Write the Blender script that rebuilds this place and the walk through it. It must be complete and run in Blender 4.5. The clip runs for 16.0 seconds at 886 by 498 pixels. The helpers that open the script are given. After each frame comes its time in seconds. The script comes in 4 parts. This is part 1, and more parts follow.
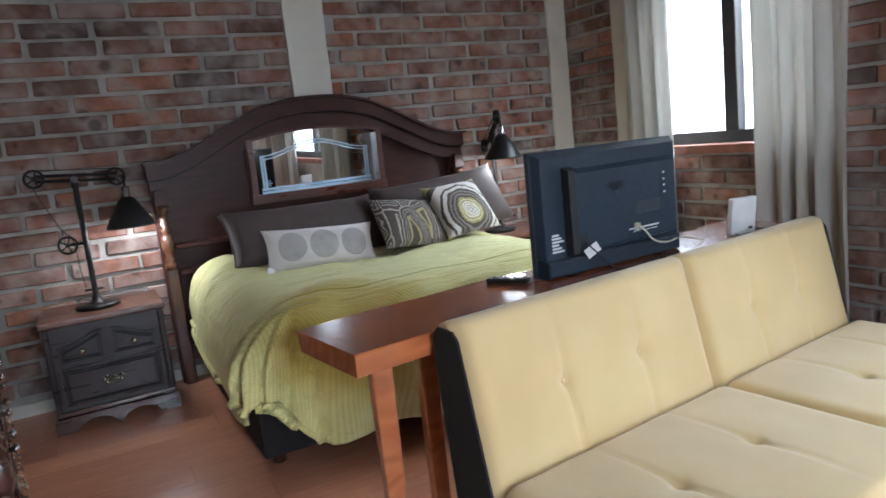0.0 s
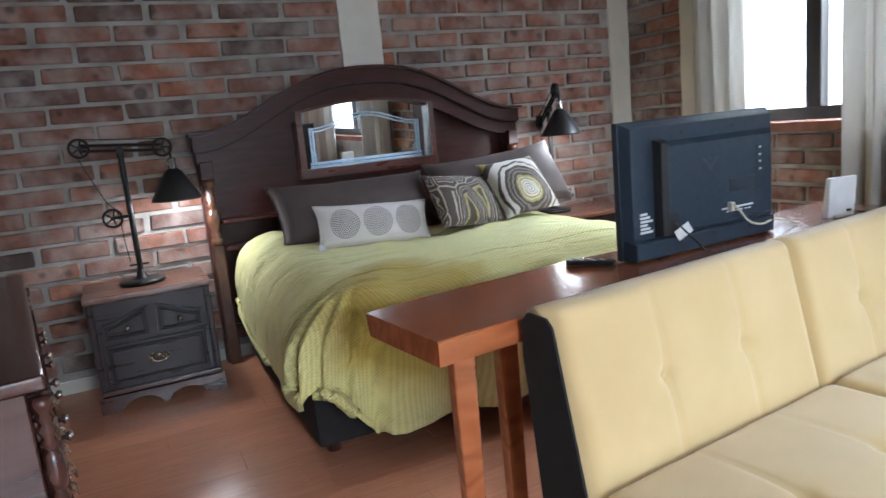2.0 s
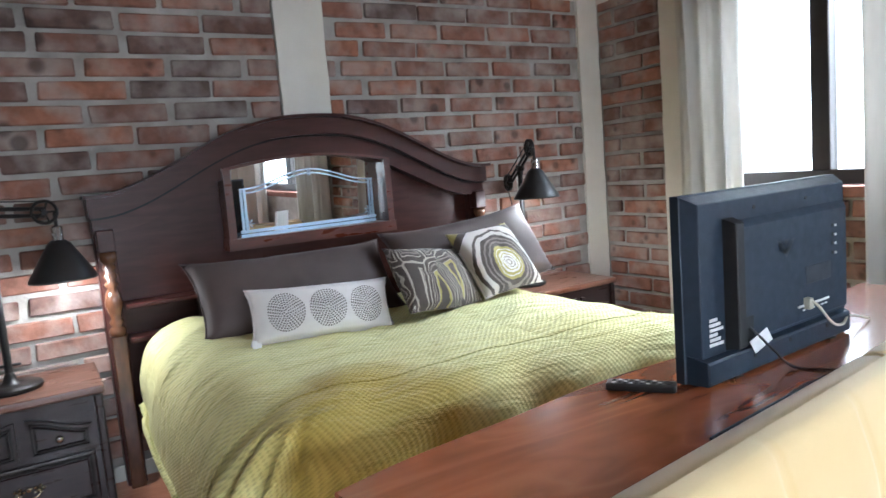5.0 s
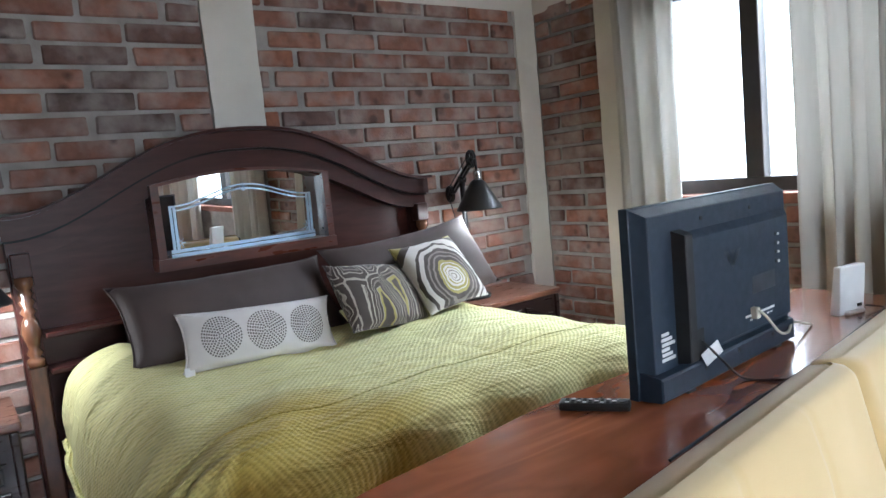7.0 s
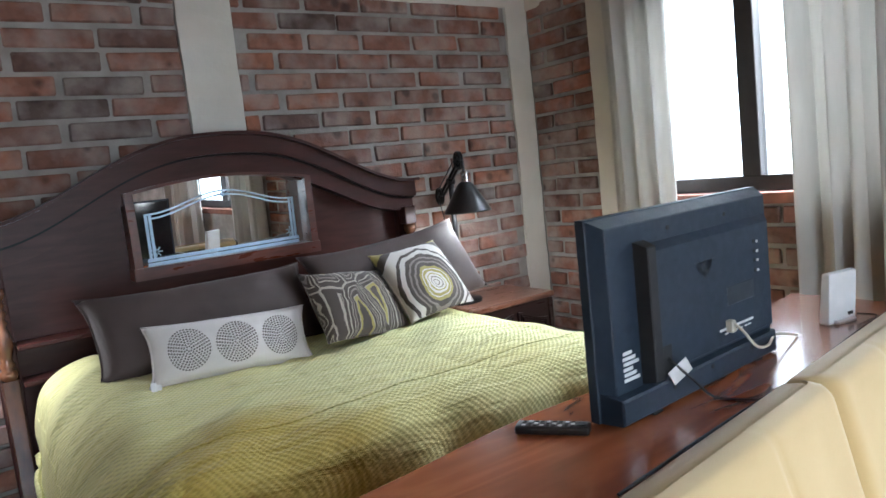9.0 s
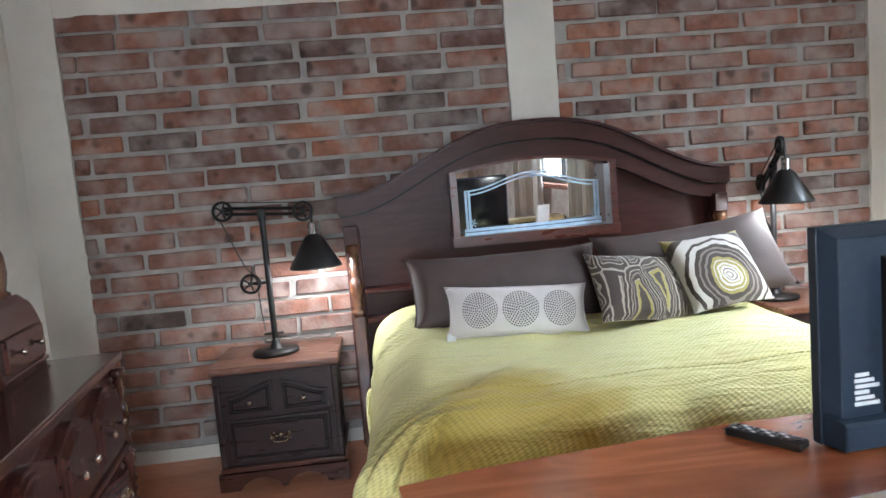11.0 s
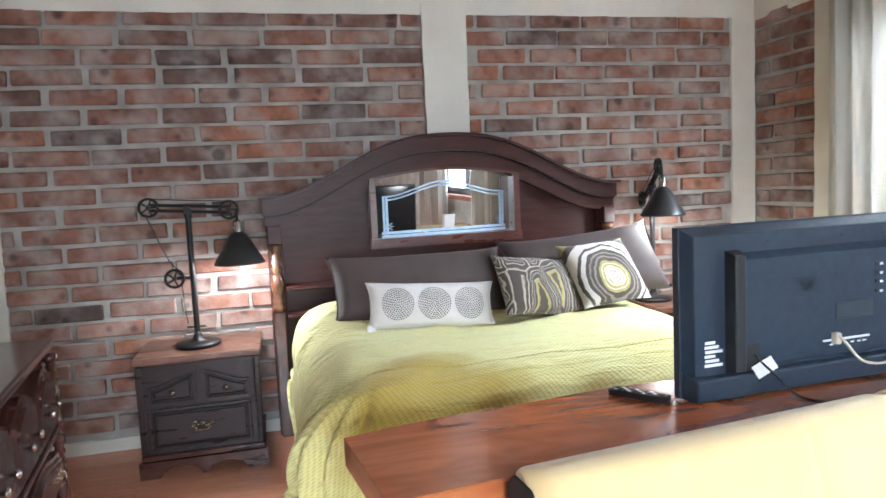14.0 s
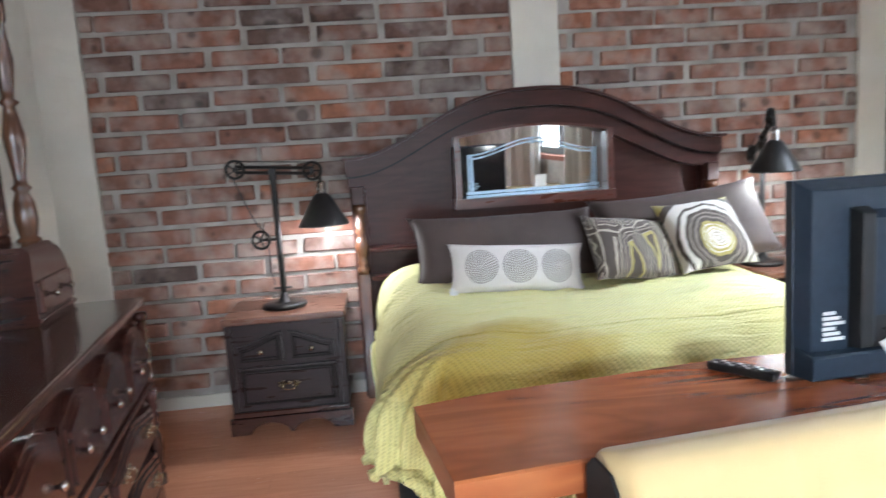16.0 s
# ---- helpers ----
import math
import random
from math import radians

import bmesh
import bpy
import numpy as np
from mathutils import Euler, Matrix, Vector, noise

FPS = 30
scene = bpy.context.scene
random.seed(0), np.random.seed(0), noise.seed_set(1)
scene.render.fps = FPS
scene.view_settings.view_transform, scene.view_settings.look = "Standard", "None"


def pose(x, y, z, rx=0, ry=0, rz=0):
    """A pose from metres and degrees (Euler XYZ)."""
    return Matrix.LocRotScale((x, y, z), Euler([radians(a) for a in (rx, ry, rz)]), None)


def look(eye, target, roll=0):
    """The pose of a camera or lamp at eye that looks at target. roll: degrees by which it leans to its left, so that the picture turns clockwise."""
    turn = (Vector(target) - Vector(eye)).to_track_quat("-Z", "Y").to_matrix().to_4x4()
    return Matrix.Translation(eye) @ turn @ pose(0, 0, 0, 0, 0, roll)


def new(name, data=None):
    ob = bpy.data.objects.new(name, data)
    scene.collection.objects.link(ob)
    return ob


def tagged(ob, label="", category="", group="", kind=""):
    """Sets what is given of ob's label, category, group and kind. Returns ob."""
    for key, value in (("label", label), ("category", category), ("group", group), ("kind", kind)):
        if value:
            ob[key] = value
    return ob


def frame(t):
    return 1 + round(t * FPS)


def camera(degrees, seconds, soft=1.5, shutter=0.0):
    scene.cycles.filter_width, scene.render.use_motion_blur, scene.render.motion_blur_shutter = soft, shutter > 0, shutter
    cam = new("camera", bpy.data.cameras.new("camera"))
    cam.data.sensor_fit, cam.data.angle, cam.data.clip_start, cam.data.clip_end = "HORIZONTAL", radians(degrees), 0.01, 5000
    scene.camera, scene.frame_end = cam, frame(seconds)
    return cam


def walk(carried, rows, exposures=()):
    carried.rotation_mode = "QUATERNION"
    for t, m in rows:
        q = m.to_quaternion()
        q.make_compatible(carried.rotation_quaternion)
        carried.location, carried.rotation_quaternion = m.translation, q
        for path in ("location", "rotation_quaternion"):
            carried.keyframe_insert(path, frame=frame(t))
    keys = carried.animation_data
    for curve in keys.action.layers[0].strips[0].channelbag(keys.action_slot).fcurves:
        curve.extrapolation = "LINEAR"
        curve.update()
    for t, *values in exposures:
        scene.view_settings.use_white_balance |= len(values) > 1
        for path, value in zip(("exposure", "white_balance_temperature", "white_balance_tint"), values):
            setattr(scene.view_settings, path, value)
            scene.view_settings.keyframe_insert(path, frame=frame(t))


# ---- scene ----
cam = camera(65.8, 16.0, shutter=0.5)
PATH = [
    (0, (0.555, -0.1, 1.326), (1.45, 1.659, 1.003), -6.1),
    (0.5, (0.53, -0.081, 1.33), (1.35, 1.715, 1.01), -6.0),
    (1, (0.502, -0.033, 1.333), (1.298, 1.777, 1.036), -5.5),
    (1.5, (0.468, 0.067, 1.309), (1.329, 1.841, 0.976), -5.7),
    (2, (0.493, 0.158, 1.292), (1.311, 1.946, 0.927), -5.5),
    (2.5, (0.595, 0.228, 1.313), (1.284, 2.072, 0.956), -6.0),
    (3, (0.596, 0.338, 1.329), (1.339, 2.167, 1.008), -5.4),
    (3.5, (0.539, 0.508, 1.353), (1.3, 2.347, 1.151), -2.8),
    (4, (0.571, 0.622, 1.354), (1.25, 2.488, 1.112), -6.8),
    (4.5, (0.672, 0.74, 1.349), (1.457, 2.557, 1.061), -5.1),
    (5, (0.662, 0.873, 1.346), (1.684, 2.576, 1.111), -4.7),
    (7.5, (0.709, 0.947, 1.366), (1.879, 2.553, 1.138), -5.6),
    (8, (0.677, 0.93, 1.372), (1.839, 2.54, 1.132), -6.0),
    (10.3, (1.211, 0.924, 1.382), (2.022, 2.746, 1.236), -5.5),
    (10.5, (1.165, 0.856, 1.4), (1.78, 2.753, 1.248), -5.4),
    (11, (1.107, 0.644, 1.399), (1.278, 2.626, 1.195), -4.9),
    (11.5, (1.05, 0.506, 1.404), (1.327, 2.48, 1.233), -5.7),
    (12, (0.924, 0.396, 1.4), (1.275, 2.357, 1.224), -4.5),
    (12.5, (0.92, 0.356, 1.399), (1.278, 2.32, 1.288), -2.0),
    (13, (0.953, 0.336, 1.389), (1.401, 2.279, 1.24), -3.2),
    (13.5, (0.944, 0.35, 1.384), (1.372, 2.296, 1.207), -2.3),
    (14, (0.965, 0.362, 1.38), (1.43, 2.298, 1.19), -2.8),
    (14.5, (0.993, 0.372, 1.377), (1.524, 2.29, 1.179), -2.3),
    (15, (0.995, 0.381, 1.374), (1.552, 2.289, 1.154), -2.1),
    (15.5, (0.984, 0.423, 1.361), (1.432, 2.356, 1.114), -2.1),
    (16, (1.039, 0.486, 1.352), (1.223, 2.458, 1.071), -3.8),
]
EXPOSURES = [(t, stops, 5700 if t < 9 else 5860, 8) for t, stops in ((0, -0.25), (1, -0.05), (2.5, -0.05), (3.5, 0.22), (4.5, 0.5), (5, 0.36), (8, 0.03), (10.3, 0.0), (11, 0.48), (12, 0.9), (12.5, 0.9), (13.5, 0.9), (14.5, 0.7), (15.5, 0.52), (16, 0.65))]
walk(cam, [(t, look(eye, target, roll)) for t, eye, target, roll in PATH], EXPOSURES)

# ---- world, window light ----
world = bpy.data.worlds.new("world")
scene.world = world
world.use_nodes = True
wn = world.node_tree
sky = wn.nodes.new("ShaderNodeTexSky")
sky.sky_type, sky.sun_disc = "NISHITA", False
sky.sun_elevation, sky.sun_rotation = radians(50), radians(60)
wn.links.new(sky.outputs[0], wn.nodes["Background"].inputs[0])
wn.nodes["Background"].inputs[1].default_value = 0.12
sun = new("sun", bpy.data.lights.new("sun", "SUN"))
sun.data.energy, sun.data.angle, sun.data.color = 1.0, radians(12), (1.0, 0.97, 0.92)
sun.matrix_world = look((12, -6, 14), (4, 3, 1))


def area_lamp(name, place, target, w, h, power, colour):
    lamp = new(name, bpy.data.lights.new(name, "AREA"))
    lamp.data.shape, lamp.data.size, lamp.data.size_y = "RECTANGLE", w, h
    lamp.data.energy, lamp.data.color = power, colour
    lamp.matrix_world = look(place, target)
    return lamp


DAY = (0.88, 0.95, 1.0)
# sky seen through the openings
area_lamp("window_daylight", (4.42, 2.78, 1.75), (0, 2.78, 1.0), 2.3, 2.0, 110, DAY)
area_lamp("window_daylight", (4.42, 0.55, 1.70), (0, 0.55, 1.0), 2.2, 2.0, 78, DAY)
# lamp at the unseen south door, added to brighten the room's lower half
area_lamp("south_fill", (1.3, -2.55, 1.08), (1.3, 0, 0.5), 2.0, 2.0, 60, DAY)
# sky above, falling in steeply
area_lamp("sky_daylight", (5.3, 2.78, 3.1), (2.5, 2.9, 0.7), 2.2, 1.6, 760, DAY)
area_lamp("sky_daylight", (5.3, 0.55, 3.1), (2.5, 0.9, 0.7), 2.2, 1.6, 320, DAY)
# added fill above the unseen south door
area_lamp("sky_daylight", (1.3, -3.6, 2.6), (1.3, 1.0, 0.3), 2.2, 1.6, 190, DAY)


# ---- materials ----
def rgba(c):
    return (c[0], c[1], c[2], 1.0)


def mat(name, a, b=None, rough=0.5, scale=8.0, detail=4.0, stretch=(1, 1, 1), bump=0.0, bump_scale=80.0, metal=0.0,
        sheen=0.0, coat=0.0, spread=0.0, wear=0.0, specular=0.5):
    """A surface of two mingled colours with fine relief; spread varies it from object to object."""
    m = bpy.data.materials.new(name)
    m.use_nodes = True
    t = m.node_tree
    p = t.nodes["Principled BSDF"]
    p.inputs["Metallic"].default_value = metal
    p.inputs["Sheen Weight"].default_value = sheen
    p.inputs["Coat Weight"].default_value = coat
    p.inputs["Coat Roughness"].default_value = 0.15
    p.inputs["Specular IOR Level"].default_value = specular
    co = t.nodes.new("ShaderNodeTexCoord")
    mp = t.nodes.new("ShaderNodeMapping")
    mp.inputs["Scale"].default_value = stretch
    t.links.new(co.outputs["Object"], mp.inputs[0])
    n = t.nodes.new("ShaderNodeTexNoise")
    n.inputs["Scale"].default_value, n.inputs["Detail"].default_value = scale, detail
    t.links.new(mp.outputs[0], n.inputs["Vector"])
    ramp = t.nodes.new("ShaderNodeValToRGB")
    ramp.color_ramp.elements[0].position, ramp.color_ramp.elements[1].position = 0.32, 0.68
    ramp.color_ramp.elements[0].color, ramp.color_ramp.elements[1].color = rgba(a), rgba(b or [v * 0.8 for v in a])
    t.links.new(n.outputs["Fac"], ramp.inputs[0])
    colour = ramp.outputs[0]
    if spread:
        info = t.nodes.new("ShaderNodeObjectInfo")
        hsv = t.nodes.new("ShaderNodeHueSaturation")
        rng = t.nodes.new("ShaderNodeMapRange")
        rng.inputs["To Min"].default_value, rng.inputs["To Max"].default_value = 1 - spread, 1 + spread
        t.links.new(info.outputs["Random"], rng.inputs["Value"])
        t.links.new(rng.outputs[0], hsv.inputs["Value"])
        t.links.new(colour, hsv.inputs["Color"])
        colour = hsv.outputs[0]
    t.links.new(colour, p.inputs["Base Color"])
    r = t.nodes.new("ShaderNodeMapRange")
    r.inputs["To Min"].default_value, r.inputs["To Max"].default_value = max(0.03, rough - 0.1), min(1, rough + 0.1)
    n2 = t.nodes.new("ShaderNodeTexNoise")
    n2.inputs["Scale"].default_value = bump_scale
    n2.inputs["Detail"].default_value = 3
    t.links.new(mp.outputs[0], n2.inputs["Vector"])
    t.links.new(n.outputs["Fac"], r.inputs["Value"])
    t.links.new(r.outputs[0], p.inputs["Roughness"])
    if bump:
        bp = t.nodes.new("ShaderNodeBump")
        bp.inputs["Strength"].default_value, bp.inputs["Distance"].default_value = bump, 0.004
        t.links.new(n2.outputs["Fac"], bp.inputs["Height"])
        t.links.new(bp.outputs[0], p.inputs["Normal"])
    return m


def brick_material():
    m = bpy.data.materials.new("fired_brick")
    m.use_nodes = True
    t = m.node_tree
    p = t.nodes["Principled BSDF"]
    p.inputs["Roughness"].default_value = 0.88
    p.inputs["Specular IOR Level"].default_value = 0.25
    info = t.nodes.new("ShaderNodeObjectInfo")
    ramp = t.nodes.new("ShaderNodeValToRGB")
    e = ramp.color_ramp.elements
    e[0].position, e[0].color = 0.0, rgba((0.080, 0.056, 0.050))
    e[1].position, e[1].color = 1.0, rgba((0.262, 0.108, 0.062))
    for pos, c in ((0.15, (0.135, 0.074, 0.060)), (0.3, (0.170, 0.082, 0.060)), (0.7, (0.208, 0.096, 0.068)), (0.88, (0.250, 0.118, 0.080))):
        x = e.new(pos)
        x.color = rgba(c)
    t.links.new(info.outputs["Random"], ramp.inputs[0])
    geo = t.nodes.new("ShaderNodeNewGeometry")
    n = t.nodes.new("ShaderNodeTexNoise")
    n.inputs["Scale"].default_value, n.inputs["Detail"].default_value = 16, 7
    t.links.new(geo.outputs["Position"], n.inputs["Vector"])
    dirt = t.nodes.new("ShaderNodeValToRGB")
    d = dirt.color_ramp.elements
    d[0].position, d[0].color = 0.3, rgba((0.62, 0.58, 0.56))
    d[1].position, d[1].color = 0.62, rgba((1.08, 1.06, 1.04))
    t.links.new(n.outputs["Fac"], dirt.inputs[0])
    mix = t.nodes.new("ShaderNodeMix")
    mix.data_type, mix.blend_type = "RGBA", "MULTIPLY"
    mix.inputs["Factor"].default_value = 0.9
    t.links.new(ramp.outputs[0], mix.inputs["A"])
    t.links.new(dirt.outputs[0], mix.inputs["B"])
    # smeared mortar left on the faces
    n3 = t.nodes.new("ShaderNodeTexNoise")
    n3.inputs["Scale"].default_value, n3.inputs["Detail"].default_value = 5.5, 8
    t.links.new(geo.outputs["Position"], n3.inputs["Vector"])
    sm = t.nodes.new("ShaderNodeMapRange")
    sm.inputs["From Min"].default_value, sm.inputs["From Max"].default_value = 0.43, 0.70
    sm.inputs["To Max"].default_value = 0.72
    t.links.new(n3.outputs["Fac"], sm.inputs["Value"])
    mx2 = t.nodes.new("ShaderNodeMix")
    mx2.data_type = "RGBA"
    mx2.inputs["B"].default_value = rgba((0.33, 0.285, 0.26))
    t.links.new(sm.outputs[0], mx2.inputs["Factor"])
    t.links.new(mix.outputs["Result"], mx2.inputs["A"])
    # burnt dark spots from the kiln
    vo = t.nodes.new("ShaderNodeTexVoronoi")
    vo.inputs["Scale"].default_value = 9
    t.links.new(geo.outputs["Position"], vo.inputs["Vector"])
    n4 = t.nodes.new("ShaderNodeTexNoise")
    n4.inputs["Scale"].default_value = 2.3
    t.links.new(geo.outputs["Position"], n4.inputs["Vector"])
    ad = t.nodes.new("ShaderNodeMath")
    ad.operation = "ADD"
    t.links.new(vo.outputs["Distance"], ad.inputs[0])
    t.links.new(n4.outputs["Fac"], ad.inputs[1])
    sp = t.nodes.new("ShaderNodeMapRange")
    sp.inputs["From Min"].default_value, sp.inputs["From Max"].default_value = 0.56, 0.74
    sp.inputs["To Min"].default_value, sp.inputs["To Max"].default_value = 0.42, 1.0
    t.links.new(ad.outputs[0], sp.inputs["Value"])
    mx3 = t.nodes.new("ShaderNodeMix")
    mx3.data_type, mx3.blend_type = "RGBA", "MULTIPLY"
    mx3.inputs["Factor"].default_value = 1.0
    t.links.new(mx2.outputs["Result"], mx3.inputs["A"])
    t.links.new(sp.outputs[0], mx3.inputs["B"])
    t.links.new(mx3.outputs["Result"], p.inputs["Base Color"])
    n2 = t.nodes.new("ShaderNodeTexNoise")
    n2.inputs["Scale"].default_value, n2.inputs["Detail"].default_value = 60, 5
    t.links.new(geo.outputs["Position"], n2.inputs["Vector"])
    bp = t.nodes.new("ShaderNodeBump")
    bp.inputs["Strength"].default_value, bp.inputs["Distance"].default_value = 0.5, 0.006
    t.links.new(n2.outputs["Fac"], bp.inputs["Height"])
    t.links.new(bp.outputs[0], p.inputs["Normal"])
    return m


def pattern_material(name, stops, centre=None, scale=6.0, distort=0.5):
    """A printed cloth: rings round a centre or swirling leaves, in flat colours."""
    m = bpy.data.materials.new(name)
    m.use_nodes = True
    t = m.node_tree
    p = t.nodes["Principled BSDF"]
    p.inputs["Roughness"].default_value, p.inputs["Sheen Weight"].default_value = 0.9, 0.2
    co = t.nodes.new("ShaderNodeTexCoord")
    nz = t.nodes.new("ShaderNodeTexNoise")
    nz.inputs["Scale"].default_value = 9
    t.links.new(co.outputs["Object"], nz.inputs["Vector"])
    mp = t.nodes.new("ShaderNodeMapping")
    if centre:
        mp.inputs["Location"].default_value = (-centre[0], 0, -centre[1])
    mp.inputs["Scale"].default_value = (1, 0, 1)
    t.links.new(co.outputs["Object"], mp.inputs[0])
    bend = t.nodes.new("ShaderNodeVectorMath")
    bend.operation = "MULTIPLY_ADD"
    bend.inputs[1].default_value = (distort, 0, distort)
    t.links.new(nz.outputs["Color"], bend.inputs[0])
    t.links.new(mp.outputs[0], bend.inputs[2])
    if centre:
        val = t.nodes.new("ShaderNodeVectorMath")
        val.operation = "LENGTH"
        shift = t.nodes.new("ShaderNodeVectorMath")
        shift.operation = "SUBTRACT"
        shift.inputs[1].default_value = (distort / 2, 0, distort / 2)
        t.links.new(bend.outputs[0], shift.inputs[0])
        t.links.new(shift.outputs[0], val.inputs[0])
        value = val.outputs["Value"]
    else:
        val = t.nodes.new("ShaderNodeTexVoronoi")
        val.feature = "DISTANCE_TO_EDGE"
        val.inputs["Scale"].default_value = 3.7
        squash = t.nodes.new("ShaderNodeMapping")
        squash.inputs["Rotation"].default_value = (0, 0.7, 0)
        squash.inputs["Scale"].default_value = (1.7, 1, 0.8)
        t.links.new(bend.outputs[0], squash.inputs[0])
        t.links.new(squash.outputs[0], val.inputs["Vector"])
        value = val.outputs["Distance"]
    gain = t.nodes.new("ShaderNodeMath")
    gain.operation = "MULTIPLY"
    gain.inputs[1].default_value = scale
    t.links.new(value, gain.inputs[0])
    ramp = t.nodes.new("ShaderNodeValToRGB")
    ramp.color_ramp.interpolation = "CONSTANT"
    e = ramp.color_ramp.elements
    for i, (pos, c) in enumerate(stops):
        x = e[i] if i < 2 else e.new(pos)
        x.position, x.color = pos, rgba(c)
    t.links.new(gain.outputs[0], ramp.inputs[0])
    t.links.new(ramp.outputs[0], p.inputs["Base Color"])
    weave = t.nodes.new("ShaderNodeTexNoise")
    weave.inputs["Scale"].default_value = 300
    bp = t.nodes.new("ShaderNodeBump")
    bp.inputs["Strength"].default_value, bp.inputs["Distance"].default_value = 0.3, 0.002
    t.links.new(co.outputs["Object"], weave.inputs["Vector"])
    t.links.new(weave.outputs["Fac"], bp.inputs["Height"])
    t.links.new(bp.outputs[0], p.inputs["Normal"])
    return m


def quilt_material():
    """Yellow-green woven cover: small raised cells, mustard shade painted in at the foot corner."""
    m = mat("quilt_cloth", (0.75, 0.73, 0.37), (0.70, 0.64, 0.26), 0.8, 1.3, 3.0, sheen=0.12, specular=0.2)
    t = m.node_tree
    p = t.nodes["Principled BSDF"]
    co = t.nodes.new("ShaderNodeTexCoord")
    # mustard tone painted in for the shade where the foot corner turns down
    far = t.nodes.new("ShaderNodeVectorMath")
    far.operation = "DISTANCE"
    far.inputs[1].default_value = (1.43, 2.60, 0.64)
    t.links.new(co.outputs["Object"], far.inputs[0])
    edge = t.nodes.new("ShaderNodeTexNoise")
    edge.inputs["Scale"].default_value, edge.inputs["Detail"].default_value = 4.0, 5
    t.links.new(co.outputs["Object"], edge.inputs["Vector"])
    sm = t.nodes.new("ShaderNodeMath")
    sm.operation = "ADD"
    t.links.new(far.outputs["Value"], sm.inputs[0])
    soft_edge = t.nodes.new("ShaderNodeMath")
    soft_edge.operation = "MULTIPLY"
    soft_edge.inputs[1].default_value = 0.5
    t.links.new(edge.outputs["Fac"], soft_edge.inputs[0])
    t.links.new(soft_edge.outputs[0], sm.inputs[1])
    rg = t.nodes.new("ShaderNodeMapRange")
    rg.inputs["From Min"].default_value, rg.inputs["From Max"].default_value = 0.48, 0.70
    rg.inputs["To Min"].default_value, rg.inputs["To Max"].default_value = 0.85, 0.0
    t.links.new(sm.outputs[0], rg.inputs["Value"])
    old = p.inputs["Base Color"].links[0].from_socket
    foot_shade = t.nodes.new("ShaderNodeMix")
    foot_shade.data_type = "RGBA"
    foot_shade.inputs["B"].default_value = rgba((0.46, 0.33, 0.05))
    t.links.new(rg.outputs[0], foot_shade.inputs["Factor"])
    t.links.new(old, foot_shade.inputs["A"])
    t.links.new(foot_shade.outputs["Result"], p.inputs["Base Color"])
    # waffle weave: two crossing sets of ridges that follow the cloth over its edges
    sep = t.nodes.new("ShaderNodeSeparateXYZ")
    t.links.new(co.outputs["Object"], sep.inputs[0])

    def calc(op, a, b):
        n = t.nodes.new("ShaderNodeMath")
        n.operation = op
        for k, v in enumerate((a, b)):
            if isinstance(v, float):
                n.inputs[k].default_value = v
            else:
                t.links.new(v, n.inputs[k])
        return n.outputs[0]

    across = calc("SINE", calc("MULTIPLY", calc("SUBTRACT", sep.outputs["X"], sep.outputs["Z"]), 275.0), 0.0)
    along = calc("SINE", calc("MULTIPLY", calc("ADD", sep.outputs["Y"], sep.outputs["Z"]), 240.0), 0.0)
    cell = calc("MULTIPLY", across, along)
    # fine creases pulled slantwise across the bed
    mp = t.nodes.new("ShaderNodeMapping")
    mp.inputs["Rotation"].default_value = (0, 0, radians(-38))
    mp.inputs["Scale"].default_value = (2.2, 11.0, 5.0)
    t.links.new(co.outputs["Object"], mp.inputs[0])
    cr = t.nodes.new("ShaderNodeTexNoise")
    cr.inputs["Scale"].default_value, cr.inputs["Detail"].default_value, cr.inputs["Distortion"].default_value = 1.6, 5, 0.8
    t.links.new(mp.outputs[0], cr.inputs["Vector"])
    # the colour is darker in the hollows of the weave
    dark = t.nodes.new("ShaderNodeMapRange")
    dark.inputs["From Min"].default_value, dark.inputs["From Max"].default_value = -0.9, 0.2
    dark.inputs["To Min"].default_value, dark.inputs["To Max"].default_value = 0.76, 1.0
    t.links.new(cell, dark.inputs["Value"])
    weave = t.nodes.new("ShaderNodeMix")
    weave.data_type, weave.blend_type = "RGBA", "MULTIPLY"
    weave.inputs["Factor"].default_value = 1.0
    t.links.new(foot_shade.outputs["Result"], weave.inputs["A"])
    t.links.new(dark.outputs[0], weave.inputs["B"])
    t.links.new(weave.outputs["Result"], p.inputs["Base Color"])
    b0 = t.nodes.new("ShaderNodeBump")
    b0.inputs["Strength"].default_value, b0.inputs["Distance"].default_value = 0.8, 0.05
    t.links.new(cr.outputs["Fac"], b0.inputs["Height"])
    bp = t.nodes.new("ShaderNodeBump")
    bp.inputs["Strength"].default_value, bp.inputs["Distance"].default_value = 0.6, 0.0018
    t.links.new(cell, bp.inputs["Height"])
    t.links.new(b0.outputs[0], bp.inputs["Normal"])
    t.links.new(bp.outputs[0], p.inputs["Normal"])
    return m


def glass_material(name, rough=0.0):
    m = bpy.data.materials.new(name)
    m.use_nodes = True
    p = m.node_tree.nodes["Principled BSDF"]
    p.inputs["Transmission Weight"].default_value, p.inputs["Roughness"].default_value = 1.0, rough
    p.inputs["IOR"].default_value = 1.01
    return m


def bulb_material():
    m = bpy.data.materials.new("bulb_glow")
    m.use_nodes = True
    p = m.node_tree.nodes["Principled BSDF"]
    p.inputs["Emission Color"].default_value = rgba((1.0, 0.95, 0.86))
    p.inputs["Emission Strength"].default_value = 6
    return m


